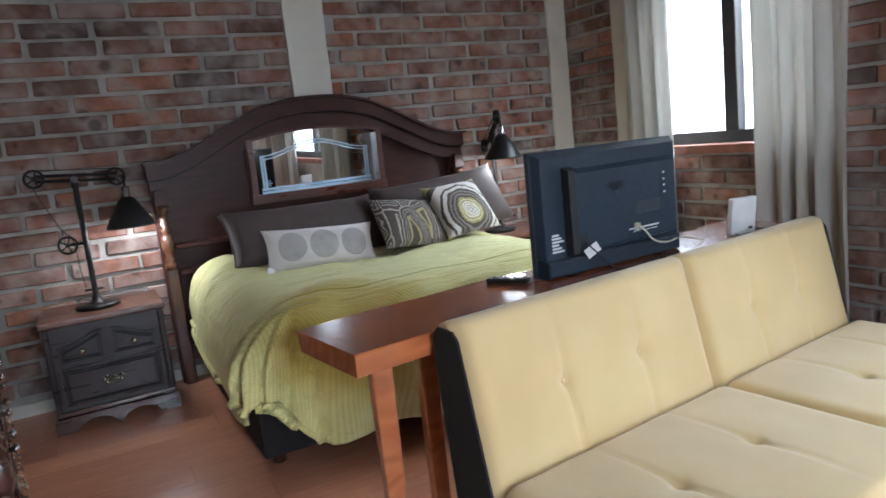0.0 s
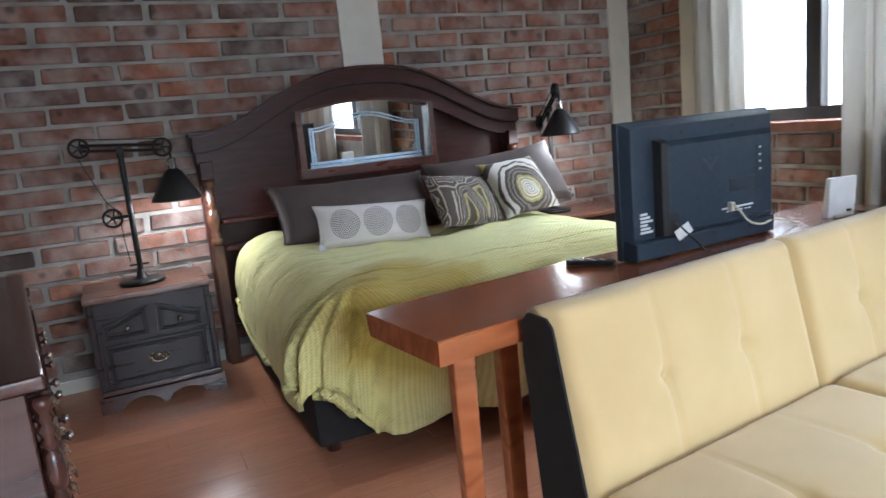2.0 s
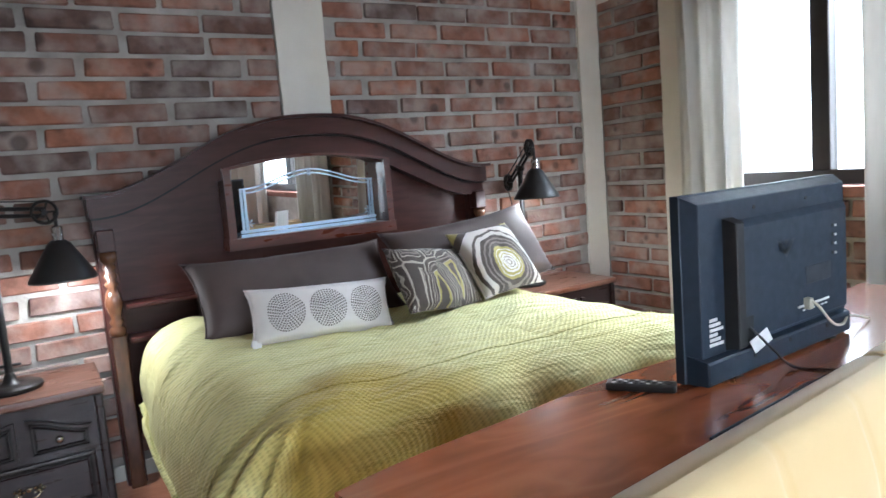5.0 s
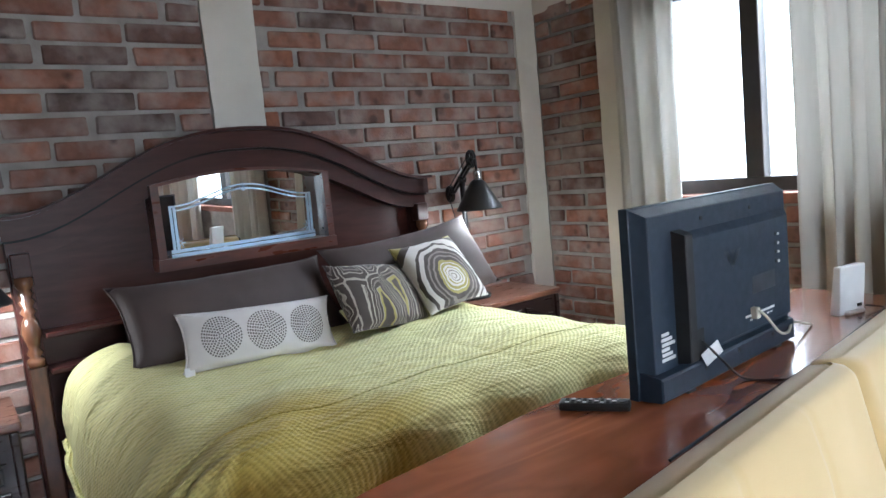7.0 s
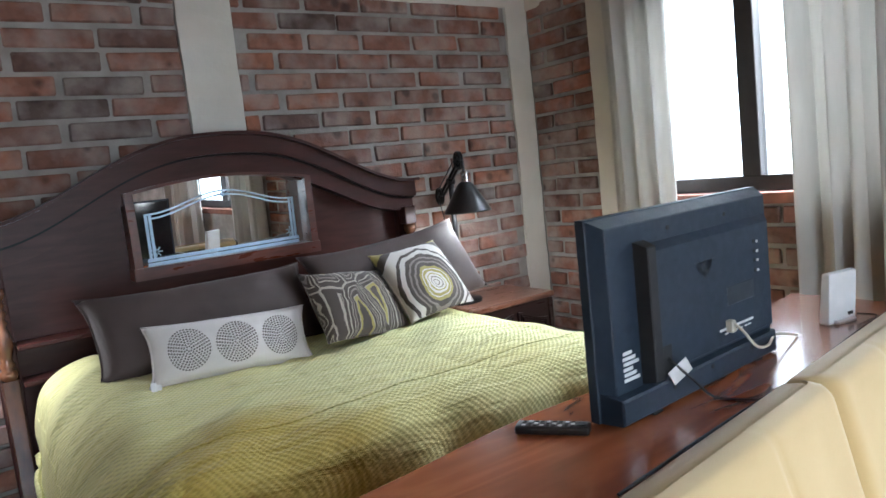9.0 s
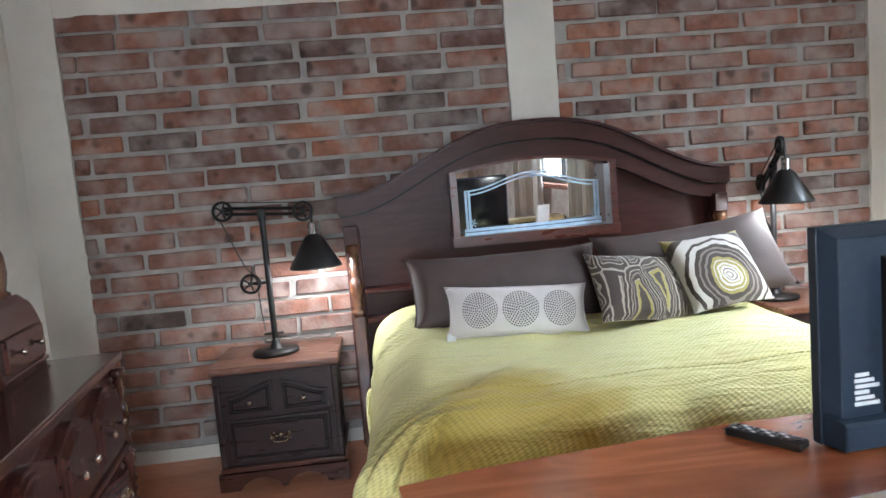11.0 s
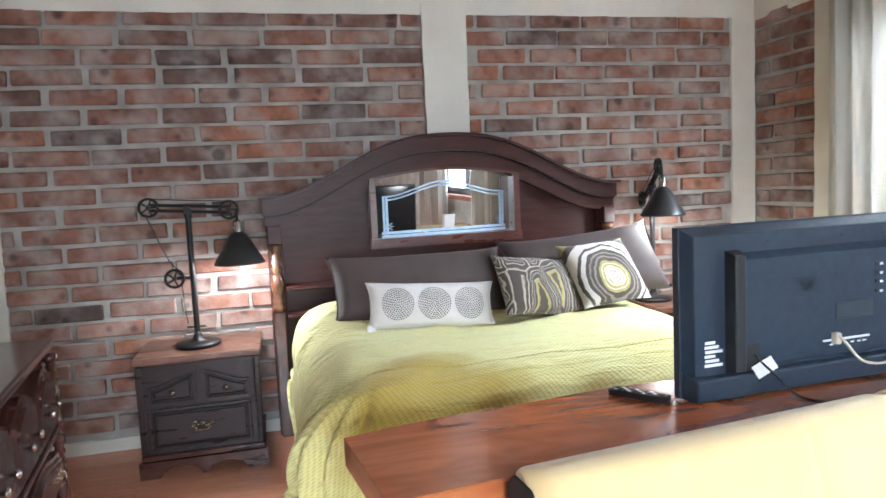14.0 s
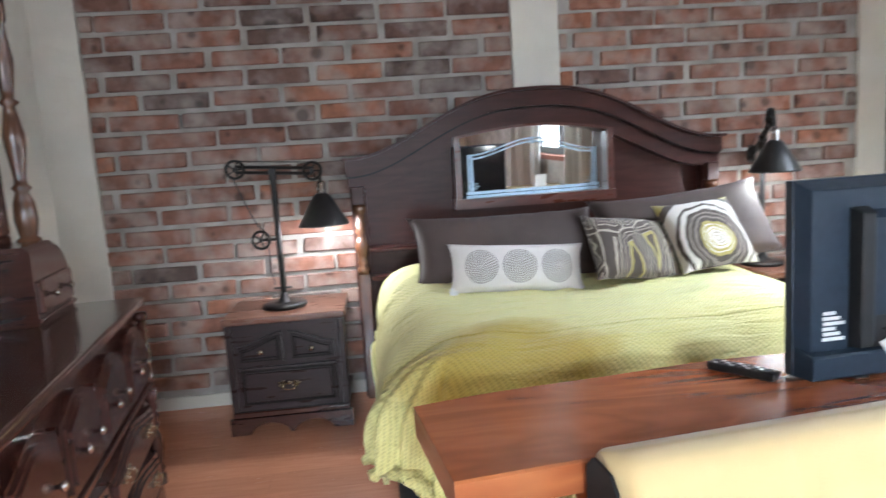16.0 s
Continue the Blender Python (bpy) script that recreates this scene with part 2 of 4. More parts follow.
M_BRICK = brick_material()
M_MORTAR = mat("mortar", (0.33, 0.31, 0.285), (0.20, 0.185, 0.17), 0.95, 7, 8, bump=0.9, bump_scale=70)
M_PLASTER = mat("cream_plaster", (0.57, 0.54, 0.48), (0.49, 0.46, 0.405), 0.85, 3, 6, bump=0.25, bump_scale=40)
# ceiling is out of view; its brown is chosen to dim the upper walls
M_CEILING = mat("dark_ceiling", (0.20, 0.12, 0.07), (0.14, 0.08, 0.045), 0.6, 3, 6, (1, 9, 1), 0.2)
M_FLOOR = mat("laminate_plank", (0.60, 0.275, 0.165), (0.52, 0.225, 0.13), 0.24, 5, 8, (1.0, 9, 9), 0.06, 40, spread=0.05, coat=0.15)
M_DARKWOOD = mat("dark_stained_wood", (0.050, 0.0155, 0.012), (0.032, 0.010, 0.008), 0.36, 6, 8, (1, 6, 6), 0.08, 60, coat=0.03, specular=0.18)
M_DRESSER = mat("mahogany_veneer", (0.062, 0.022, 0.016), (0.036, 0.013, 0.010), 0.17, 6, 8, (1, 6, 6), 0.04, 60, coat=0.6)
M_TOPWOOD = mat("nightstand_top_wood", (0.15, 0.066, 0.042), (0.095, 0.041, 0.027), 0.3, 5, 8, (1, 8, 8), 0.06, 60, coat=0.3)
M_FACE = mat("grey_brown_stain", (0.024, 0.012, 0.012), (0.015, 0.008, 0.008), 0.30, 6, 8, (1, 5, 8), 0.08, 60, coat=0.12, specular=0.35)
# mouldings darker than the faces: the shade of their grooves put into the colour
M_GROOVE_SHADE = mat("shaded_groove_wood", (0.010, 0.006, 0.006), (0.007, 0.005, 0.005), 0.55, 6, 8, (1, 5, 8), specular=0.15)
M_TURNED = mat("turned_walnut", (0.11, 0.045, 0.022), (0.06, 0.025, 0.014), 0.22, 10, 6, (4, 4, 1), 0.05, 60, coat=0.5)
M_FRAMEWOOD = mat("mirror_frame_wood", (0.085, 0.020, 0.010), (0.05, 0.013, 0.007), 0.3, 8, 6, (1, 6, 6), 0.05, 60, coat=0.3)
M_IRON = mat("black_iron", (0.012, 0.012, 0.013), (0.02, 0.018, 0.017), 0.42, 30, 4, bump=0.15, bump_scale=150, metal=0.5)
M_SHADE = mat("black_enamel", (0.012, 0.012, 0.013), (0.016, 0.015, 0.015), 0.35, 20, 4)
M_SHADE_IN = mat("shade_lining", (0.75, 0.73, 0.68), None, 0.6)
M_STEEL = mat("bright_steel", (0.55, 0.55, 0.56), (0.45, 0.45, 0.46), 0.25, 30, 3, metal=1.0)
M_BRASS = mat("aged_brass", (0.60, 0.52, 0.40), (0.42, 0.34, 0.24), 0.25, 40, 3, metal=1.0)
M_PEWTER = mat("pewter", (0.62, 0.60, 0.57), (0.40, 0.38, 0.36), 0.22, 40, 3, metal=1.0)
M_BROWN = mat("brown_sham_cloth", (0.064, 0.042, 0.037), (0.050, 0.033, 0.029), 0.75, 5, 5, bump=0.2, bump_scale=200, sheen=0.06)
M_WHITE = mat("white_linen", (0.66, 0.62, 0.60), (0.60, 0.56, 0.54), 0.9, 10, 5, bump=0.35, bump_scale=250, sheen=0.1)
M_STITCH = mat("grey_brown_thread", (0.075, 0.06, 0.055), (0.11, 0.09, 0.08), 0.8, 60, 3)
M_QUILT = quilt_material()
M_BEDBASE = mat("black_bed_cloth", (0.012, 0.010, 0.010), None, 0.9, 20, 4, bump=0.2)
M_SHEET = mat("grey_sheet", (0.35, 0.35, 0.33), None, 0.9, 20, 4, bump=0.2)
DARK, TAUPE, CREAM, OLIVE = (0.056, 0.040, 0.033), (0.20, 0.165, 0.145), (0.54, 0.50, 0.46), (0.29, 0.24, 0.07)
SAND = (0.34, 0.30, 0.25)
M_PAISLEY = pattern_material("paisley_cloth", ((0.0, SAND), (0.04, DARK), (0.20, SAND), (0.245, DARK), (0.33, TAUPE), (0.40, DARK), (0.54, SAND), (0.58, OLIVE), (0.74, DARK)), None, 2.6, 0.06)
M_RINGS = pattern_material("ring_cloth", ((0.0, CREAM), (0.03, TAUPE), (0.045, CREAM), (0.075, TAUPE), (0.09, CREAM), (0.125, OLIVE), (0.14, CREAM), (0.17, OLIVE), (0.21, CREAM), (0.225, OLIVE), (0.27, DARK), (0.33, TAUPE), (0.36, DARK), (0.41, TAUPE), (0.44, DARK), (0.50, CREAM), (0.56, DARK), (0.60, CREAM), (0.74, DARK), (0.84, OLIVE)), (0.0, -0.06), 3.0, 0.05)
M_VELVET = mat("cream_suede", (0.63, 0.475, 0.24), (0.57, 0.42, 0.20), 0.75, 3.5, 6, bump=0.12, bump_scale=250, sheen=0.5, specular=0.2)
M_BLACKCLOTH = mat("black_sofa_cloth", (0.008, 0.008, 0.009), (0.013, 0.012, 0.012), 0.9, 30, 4, bump=0.2, bump_scale=200)
M_TVPLASTIC = mat("tv_plastic", (0.017, 0.028, 0.046), (0.014, 0.024, 0.039), 0.48, 40, 3, bump=0.12, bump_scale=400, specular=0.3)
M_SCREEN = mat("tv_screen", (0.006, 0.007, 0.009), None, 0.08, 5, 2)
M_TVDARK = mat("tv_recess", (0.006, 0.006, 0.007), None, 0.6, 30, 2)
M_LABEL = mat("white_label", (0.7, 0.7, 0.7), (0.6, 0.6, 0.6), 0.6, 30, 2)
M_EMBLEM = mat("emblem_grey", (0.017, 0.026, 0.038), None, 0.42, 30, 2)
M_RUBBER = mat("cable_cream", (0.55, 0.50, 0.40), None, 0.6, 30, 2)
M_BLACKCABLE = mat("cable_black", (0.01, 0.01, 0.01), None, 0.5, 30, 2)
M_ROUTER = mat("white_plastic", (0.72, 0.73, 0.74), (0.66, 0.67, 0.68), 0.35, 20, 2)
M_CURTAIN = mat("grey_curtain", (0.47, 0.455, 0.43), (0.39, 0.375, 0.35), 0.85, 3, 4, (6, 6, 1), 0.2, 250, sheen=0.2)
ct = M_CURTAIN.node_tree
tr = ct.nodes.new("ShaderNodeBsdfTranslucent")
tr.inputs["Color"].default_value = rgba((0.62, 0.60, 0.56))
mx = ct.nodes.new("ShaderNodeMixShader")
mx.inputs[0].default_value = 0.24
ct.links.new(ct.nodes["Principled BSDF"].outputs[0], mx.inputs[1])
ct.links.new(tr.outputs[0], mx.inputs[2])
ct.links.new(mx.outputs[0], ct.nodes["Material Output"].inputs["Surface"])
M_WINFRAME = mat("bronze_aluminium", (0.020, 0.016, 0.015), (0.028, 0.022, 0.02), 0.4, 20, 3, metal=0.3)
M_SILL = mat("brick_sill", (0.22, 0.085, 0.052), (0.15, 0.06, 0.04), 0.85, 14, 6, bump=0.5, bump_scale=60)
M_GLASS = glass_material("window_glass")
M_MIRROR = mat("mirror_silver", (0.86, 0.88, 0.88), (0.84, 0.86, 0.86), 0.05, 2, 1, metal=1.0)
M_MIRROR.node_tree.nodes["Principled BSDF"].inputs["Roughness"].default_value = 0.01
for link in list(M_MIRROR.node_tree.links):
    if link.to_socket.name == "Roughness":
        M_MIRROR.node_tree.links.remove(link)
M_ETCH = mat("etched_blue_glass", (0.42, 0.56, 0.70), (0.36, 0.50, 0.64), 0.5, 20, 2)
M_BULB = bulb_material()


def slab_material():
    """Polished live-edge slab: wavy red-brown figure along its length."""
    m = mat("polished_slab", (0.38, 0.120, 0.044), (0.27, 0.075, 0.028), 0.2, 3.0, 8, (1.2, 6, 6), 0.03, 60, coat=1.0)
    t = m.node_tree
    p = t.nodes["Principled BSDF"]
    co = t.nodes.new("ShaderNodeTexCoord")
    mp = t.nodes.new("ShaderNodeMapping")
    mp.inputs["Scale"].default_value = (0.75, 2.3, 2.3)
    t.links.new(co.outputs["Object"], mp.inputs[0])
    wv = t.nodes.new("ShaderNodeTexNoise")
    wv.inputs["Scale"].default_value, wv.inputs["Distortion"].default_value = 1.7, 1.6
    wv.inputs["Detail"].default_value = 2.0
    t.links.new(mp.outputs[0], wv.inputs["Vector"])
    ring = t.nodes.new("ShaderNodeMath")
    ring.operation = "PINGPONG"
    ring.inputs[1].default_value = 0.10
    t.links.new(wv.outputs["Fac"], ring.inputs[0])
    full = t.nodes.new("ShaderNodeMath")
    full.operation = "MULTIPLY"
    full.inputs[1].default_value = 10
    t.links.new(ring.outputs[0], full.inputs[0])
    ramp = t.nodes.new("ShaderNodeValToRGB")
    e = ramp.color_ramp.elements
    e[0].position, e[0].color = 0.1, rgba((0.30, 0.085, 0.031))
    e[1].position, e[1].color = 0.95, rgba((0.50, 0.165, 0.058))
    x = e.new(0.5)
    x.color = rgba((0.38, 0.112, 0.040))
    t.links.new(full.outputs[0], ramp.inputs[0])
    old = p.inputs["Base Color"].links[0].from_socket
    mix = t.nodes.new("ShaderNodeMix")
    mix.data_type = "RGBA"
    mix.inputs["Factor"].default_value = 0.5
    t.links.new(old, mix.inputs["A"])
    t.links.new(ramp.outputs[0], mix.inputs["B"])
    t.links.new(mix.outputs["Result"], p.inputs["Base Color"])
    return m


M_SLAB = slab_material()


# ---- mesh helpers ----
def mesh_of(name, bm, material, smooth=False):
    me = bpy.data.meshes.new(name)
    bmesh.ops.recalc_face_normals(bm, faces=bm.faces)
    bm.to_mesh(me)
    bm.free()
    me.materials.append(material)
    if smooth:
        for f in me.polygons:
            f.use_smooth = True
    return me


def part(name, bm, material, parent=None, label="", smooth=False, m=None):
    ob = new(name, mesh_of(name, bm, material, smooth))
    if parent:
        ob.parent = parent
    if m is not None:
        ob.matrix_basis = m
    if label:
        ob["label"] = label
    return ob


def thing(name, m, label, category, group="", kind=""):
    ob = new(name)
    ob.empty_display_size = 0.1
    ob.matrix_basis = m
    return tagged(ob, label, category, group, kind)


def box(x0, x1, y0, y1, z0, z1, bevel=0.0, segs=2, bm=None):
    bm = bm or bmesh.new()
    made = bmesh.ops.create_cube(bm, size=1.0, matrix=Matrix.LocRotScale(((x0 + x1) / 2, (y0 + y1) / 2, (z0 + z1) / 2), None, (abs(x1 - x0), abs(y1 - y0), abs(z1 - z0))))
    if bevel:
        edges = {e for v in made["verts"] for e in v.link_edges}
        bmesh.ops.bevel(bm, geom=list(edges), offset=bevel, segments=segs, affect="EDGES", profile=0.6)
    return bm


def lathe(profile, steps=20, bm=None, m=None):
    """Turned shape round z from (radius, height) pairs."""
    bm = bm or bmesh.new()
    m = m or Matrix()
    rings = []
    for r, z in profile:
        rings.append([bm.verts.new(m @ Vector((r * math.cos(2 * math.pi * i / steps), r * math.sin(2 * math.pi * i / steps), z))) for i in range(steps)])
    for a, b in zip(rings, rings[1:]):
        for i in range(steps):
            bm.faces.new((a[i], a[(i + 1) % steps], b[(i + 1) % steps], b[i]))
    bm.faces.new(rings[0][::-1])
    bm.faces.new(rings[-1])
    return bm


def tube(points, radius, steps=8, bm=None):
    bm = bm or bmesh.new()
    pts = [Vector(p) for p in points]
    rings = []
    for i, p in enumerate(pts):
        d = (pts[min(i + 1, len(pts) - 1)] - pts[max(i - 1, 0)]).normalized()
        q = d.to_track_quat("Z", "Y")
        rings.append([bm.verts.new(p + q @ Vector((radius * math.cos(2 * math.pi * k / steps), radius * math.sin(2 * math.pi * k / steps), 0))) for k in range(steps)])
    for a, b in zip(rings, rings[1:]):
        for k in range(steps):
            bm.faces.new((a[k], a[(k + 1) % steps], b[(k + 1) % steps], b[k]))
    bm.faces.new(rings[0][::-1])
    bm.faces.new(rings[-1])
    return bm


def arc(points, n=10):
    """A smooth line through a few points."""
    pts = [Vector(p) for p in points]
    pts = [pts[0]] + pts + [pts[-1]]
    out = []
    for i in range(1, len(pts) - 2):
        a, b, c, d = pts[i - 1:i + 3]
        for k in range(n):
            s = k / n
            out.append(0.5 * ((2 * b) + (c - a) * s + (2 * a - 5 * b + 4 * c - d) * s * s + (3 * b - a - 3 * c + d) * s ** 3))
    out.append(pts[-2])
    return out


def grid(fn, nu, nv, bm=None, close=False):
    bm = bm or bmesh.new()
    vs = [[bm.verts.new(fn(i / nu, j / nv)) for j in range(nv + 1)] for i in range(nu + 1)]
    for i in range(nu):
        for j in range(nv):
            bm.faces.new((vs[i][j], vs[i + 1][j], vs[i + 1][j + 1], vs[i][j + 1]))
    return bm


def band(top, bottom, x0, x1, y0, y1, n=48, bm=None):
    """A board between two curves z(x), of thickness y0 to y1."""
    bm = bm or bmesh.new()
    rows = []
    for i in range(n + 1):
        x = x0 + (x1 - x0) * i / n
        rows.append([bm.verts.new(v) for v in ((x, y0, bottom(x)), (x, y1, bottom(x)), (x, y1, top(x)), (x, y0, top(x)))])
    for a, b in zip(rows, rows[1:]):
        for k in range(4):
            bm.faces.new((a[k], a[(k + 1) % 4], b[(k + 1) % 4], b[k]))
    bm.faces.new(rows[0])
    bm.faces.new(rows[-1][::-1])
    return bm


# ---- the room ----
WX, EX, NY, SY, TOP = -0.68, 4.10, 4.36, -2.30, 2.95
BEAM0, BEAM1 = 2.362, 2.575
COLUMNS = ((-0.68, -0.44), (1.86, 2.125), (3.925, 4.10))
WINDOWS = ((2.13, 3.55, 1.10, 2.26), (-0.15, 1.25, 0.95, 2.26))

floor = tagged(part("floor", box(WX - 0.2, EX + 0.2, SY - 0.2, NY + 0.2, -0.12, -0.012), M_DARKWOOD), "reddish brown laminate floor boards with a soft shine", "floor", kind="structure")
tagged(part("ceiling", box(WX - 0.2, EX + 0.2, SY - 0.2, NY + 0.2, TOP, TOP + 0.12), M_CEILING), "plain unseen ceiling, dark brown to hold back bounced light", "ceiling", kind="structure")
north = tagged(part("wall_north", box(WX - 0.2, EX + 0.2, NY + 0.014, NY + 0.2, -0.012, TOP), M_MORTAR), "exposed red brick wall with grey mortar and cream concrete columns", "wall", kind="structure")
bm = bmesh.new()
box(EX + 0.014, EX + 0.2, SY - 0.2, WINDOWS[1][0], -0.012, TOP, bm=bm)
box(EX + 0.014, EX + 0.2, WINDOWS[1][1], WINDOWS[0][0], -0.012, TOP, bm=bm)
box(EX + 0.014, EX + 0.2, WINDOWS[0][1], NY + 0.01, -0.012, TOP, bm=bm)
for y0, y1, z0, z1 in WINDOWS:
    box(EX + 0.014, EX + 0.2, y0, y1, -0.012, z0 - 0.06, bm=bm)
    box(EX + 0.014, EX + 0.2, y0, y1, z1, TOP, bm=bm)
east = tagged(part("wall_east", bm, M_MORTAR), "exposed red brick wall with window openings", "wall", kind="structure")
tagged(part("wall_west", box(WX - 0.2, WX, SY - 0.2, NY + 0.01, -0.012, TOP), M_PLASTER), "plain cream plastered wall", "wall", kind="structure")
bm = bmesh.new()
box(WX, 0.2, SY - 0.2, SY, -0.012, TOP, bm=bm)
box(2.4, EX, SY - 0.2, SY, -0.012, TOP, bm=bm)
box(0.2, 2.4, SY - 0.2, SY, 2.12, TOP, bm=bm)
tagged(part("wall_south", bm, M_PLASTER), "plain cream plastered wall with an opening for the added glass door", "wall", kind="structure")


def rough_edges(bm, amount, seed):
    for v in bm.verts:
        v.co += noise.noise_vector(v.co * 9 + Vector((seed, 0, 0))) * amount
    return bm


def strip_box(x0, x1, y0, y1, z0, z1, axis, n):
    """A long box cut along its length, so that its edges can waver."""
    bm = box(x0, x1, y0, y1, z0, z1)
    d = Vector((axis == 0, axis == 1, axis == 2))
    lo, hi = (x0, y0, z0)[axis], (x1, y1, z1)[axis]
    for i in range(1, n):
        c = Vector((0, 0, 0))
        c[axis] = lo + (hi - lo) * i / n
        bmesh.ops.bisect_plane(bm, geom=bm.verts[:] + bm.edges[:] + bm.faces[:], plane_co=c, plane_no=d)
    return bm


for k, (a, b) in enumerate(COLUMNS):
    part("concrete_column", rough_edges(strip_box(a, b, NY - 0.012, NY + 0.02, -0.01, TOP, 2, 40), 0.006, k), M_PLASTER, north, "cream plastered concrete column")
for k, (a, b) in enumerate(((COLUMNS[0][1], COLUMNS[1][0]), (COLUMNS[1][1], COLUMNS[2][0]))):
    part("concrete_beam", rough_edges(strip_box(a, b, NY - 0.010, NY + 0.02, BEAM0, BEAM1, 0, 30), 0.006, k + 9), M_PLASTER, north, "cream plastered concrete beam")
part("concrete_beam", rough_edges(strip_box(EX - 0.010, EX + 0.02, SY, NY - 0.015, BEAM0 - 0.02, BEAM1, 1, 50), 0.005, 21), M_PLASTER, east, "cream plastered concrete beam")
part("jamb_column", rough_edges(strip_box(EX - 0.012, EX + 0.02, 3.66, 3.82, -0.01, BEAM0 - 0.025, 2, 40), 0.004, 41), M_PLASTER, east, "cream plastered concrete jamb")
part("skirting", rough_edges(strip_box(COLUMNS[0][1], COLUMNS[1][0], NY - 0.004, NY + 0.02, -0.01, 0.07, 0, 30), 0.004, 31), M_PLASTER, north, "pale mortar strip along the floor")


def window_unit(name, y0, y1, z0, z1, split):
    w = thing(name, Matrix(), "dark bronze aluminium sliding window with clear panes and a brick sill", "window", kind="structure")
    x0, x1, f = EX + 0.085, EX + 0.145, 0.075
    bm = bmesh.new()
    box(x0, x1, y0, y1, z0, z0 + f, 0.004, 1, bm)
    box(x0, x1, y0, y1, z1 - f, z1, 0.004, 1, bm)
    box(x0, x1, y0, y0 + f, z0 + f, z1 - f, 0.004, 1, bm)
    box(x0, x1, y1 - f, y1, z0 + f, z1 - f, 0.004, 1, bm)
    part("window_frame", bm, M_WINFRAME, w)
    part("mullion", box(x0 - 0.015, x1, split - 0.05, split + 0.05, z0 + f, z1 - f, 0.004, 1), M_WINFRAME, w)
    for a, b in ((y0 + f, split - 0.05), (split + 0.05, y1 - f)):
        p = part("pane", box(x0 + 0.025, x0 + 0.031, a, b, z0 + f, z1 - f), M_GLASS, w)
        p.visible_shadow = False
    part("window_sill", box(EX - 0.012, EX + 0.19, y0, y1, z0 - 0.06, z0 - 0.004, 0.006, 2), M_SILL, w, "rough red brick sill")
    return w


window_unit("window_1", *WINDOWS[0], 2.885)
window_unit("window_2", *WINDOWS[1], 0.55)
# unseen south door, added so that daylight reaches the low parts
w3 = thing("added_door", Matrix(), "unseen dark bronze sliding glass door with clear panes, added to let in low light", "door", kind="structure")
bm = bmesh.new()
for a in ((0.2, 2.4, 0.0, 0.05), (0.2, 2.4, 2.07, 2.12), (0.2, 0.25, 0.05, 2.07), (2.35, 2.4, 0.05, 2.07), (1.27, 1.33, 0.05, 2.07)):
    box(a[0], a[1], SY - 0.12, SY - 0.06, a[2], a[3], bm=bm)
part("door_frame", bm, M_WINFRAME, w3)
for a, b in ((0.25, 1.27), (1.33, 2.35)):
    part("pane", box(a, b, SY - 0.095, SY - 0.089, 0.05, 2.07), M_GLASS, w3).visible_shadow = False


def curtain(y0, y1, z0, z1, seed, folds, label, group):
    width = y1 - y0

    def sheet(u, v):
        squeeze = 1 - 0.10 * math.sin(math.pi * v) * (1 if seed % 2 else 0.4)
        y = y0 + width / 2 + (u - 0.5) * width * squeeze
        a = 2 * math.pi * folds * (u + 0.03 * math.sin(5 * u + seed)) + seed
        d = 0.042 * math.sin(a + 0.5 * v) + 0.020 * math.sin(1.7 * a + seed + v * 1.2) + 0.010 * noise.noise(Vector((u * 9, v * 2.5, seed)))
        return Vector((EX - 0.085 + d * (0.75 + 0.35 * v), y + 0.01 * math.sin(a * 1.7 + 3 * v), z1 + (z0 - z1) * v))

    c = thing("curtain", Matrix(), label, "curtain", group)
    ob = part("cloth", grid(sheet, 110, 24), M_CURTAIN, c, "", True)
    s = ob.modifiers.new("thickness", "SOLIDIFY")
    s.thickness = 0.003
    for k in range(7):
        y = y0 + width * (k + 0.5) / 7
        bm = bmesh.new()
        tube([(EX - 0.085 + 0.017 * math.cos(t), y, z1 + 0.018 + 0.017 * math.sin(t)) for t in [i * math.pi / 6 for i in range(13)]], 0.0025, 6, bm)
        part("ring", bm, M_IRON, c)
    return c


LAB = "long grey-beige curtain hanging in soft folds from a rod"
curtain(3.225, 3.645, 0.03, 2.40, 1, 3.4, LAB, "window curtains")
curtain(2.02, 2.585, 0.03, 2.40, 4, 4.2, LAB, "window curtains")
curtain(0.95, 1.50, 0.03, 2.40, 7, 6, LAB, "window curtains")
curtain(-0.40, 0.25, 0.03, 2.40, 2, 6, LAB, "window curtains")
for a, b in ((1.9, 3.95), (-0.6, 1.65)):
    r = thing("curtain_rod", Matrix(), "black iron curtain rod with round finials above a window", "curtain rod", "curtain rods")
    part("rod", tube([(EX - 0.085, a, 2.418), (EX - 0.085, (a + b) / 2, 2.418), (EX - 0.085, b, 2.418)], 0.011, 10), M_IRON, r)
    for y in (a, b):
        part("finial", lathe([(0.008, -0.03), (0.024, -0.015), (0.028, 0.0), (0.022, 0.02), (0.006, 0.032)], 12, m=pose(EX - 0.085, y, 2.418, 90)), M_IRON, r, smooth=True)
    for y in (a + 0.08, b - 0.08):
        part("bracket", box(EX - 0.09, EX + 0.012, y - 0.008, y + 0.008, 2.397, 2.410, 0.002, 1), M_IRON, r)


# ---- bed ----
BX0, BX1, BC = 0.90, 2.99, 1.945


def crest(x):
    u = min(1.0, abs(x - BC) / 1.03)
    return 1.335 + 0.318 * (1 + math.cos(math.pi * u ** 1.25)) / 2


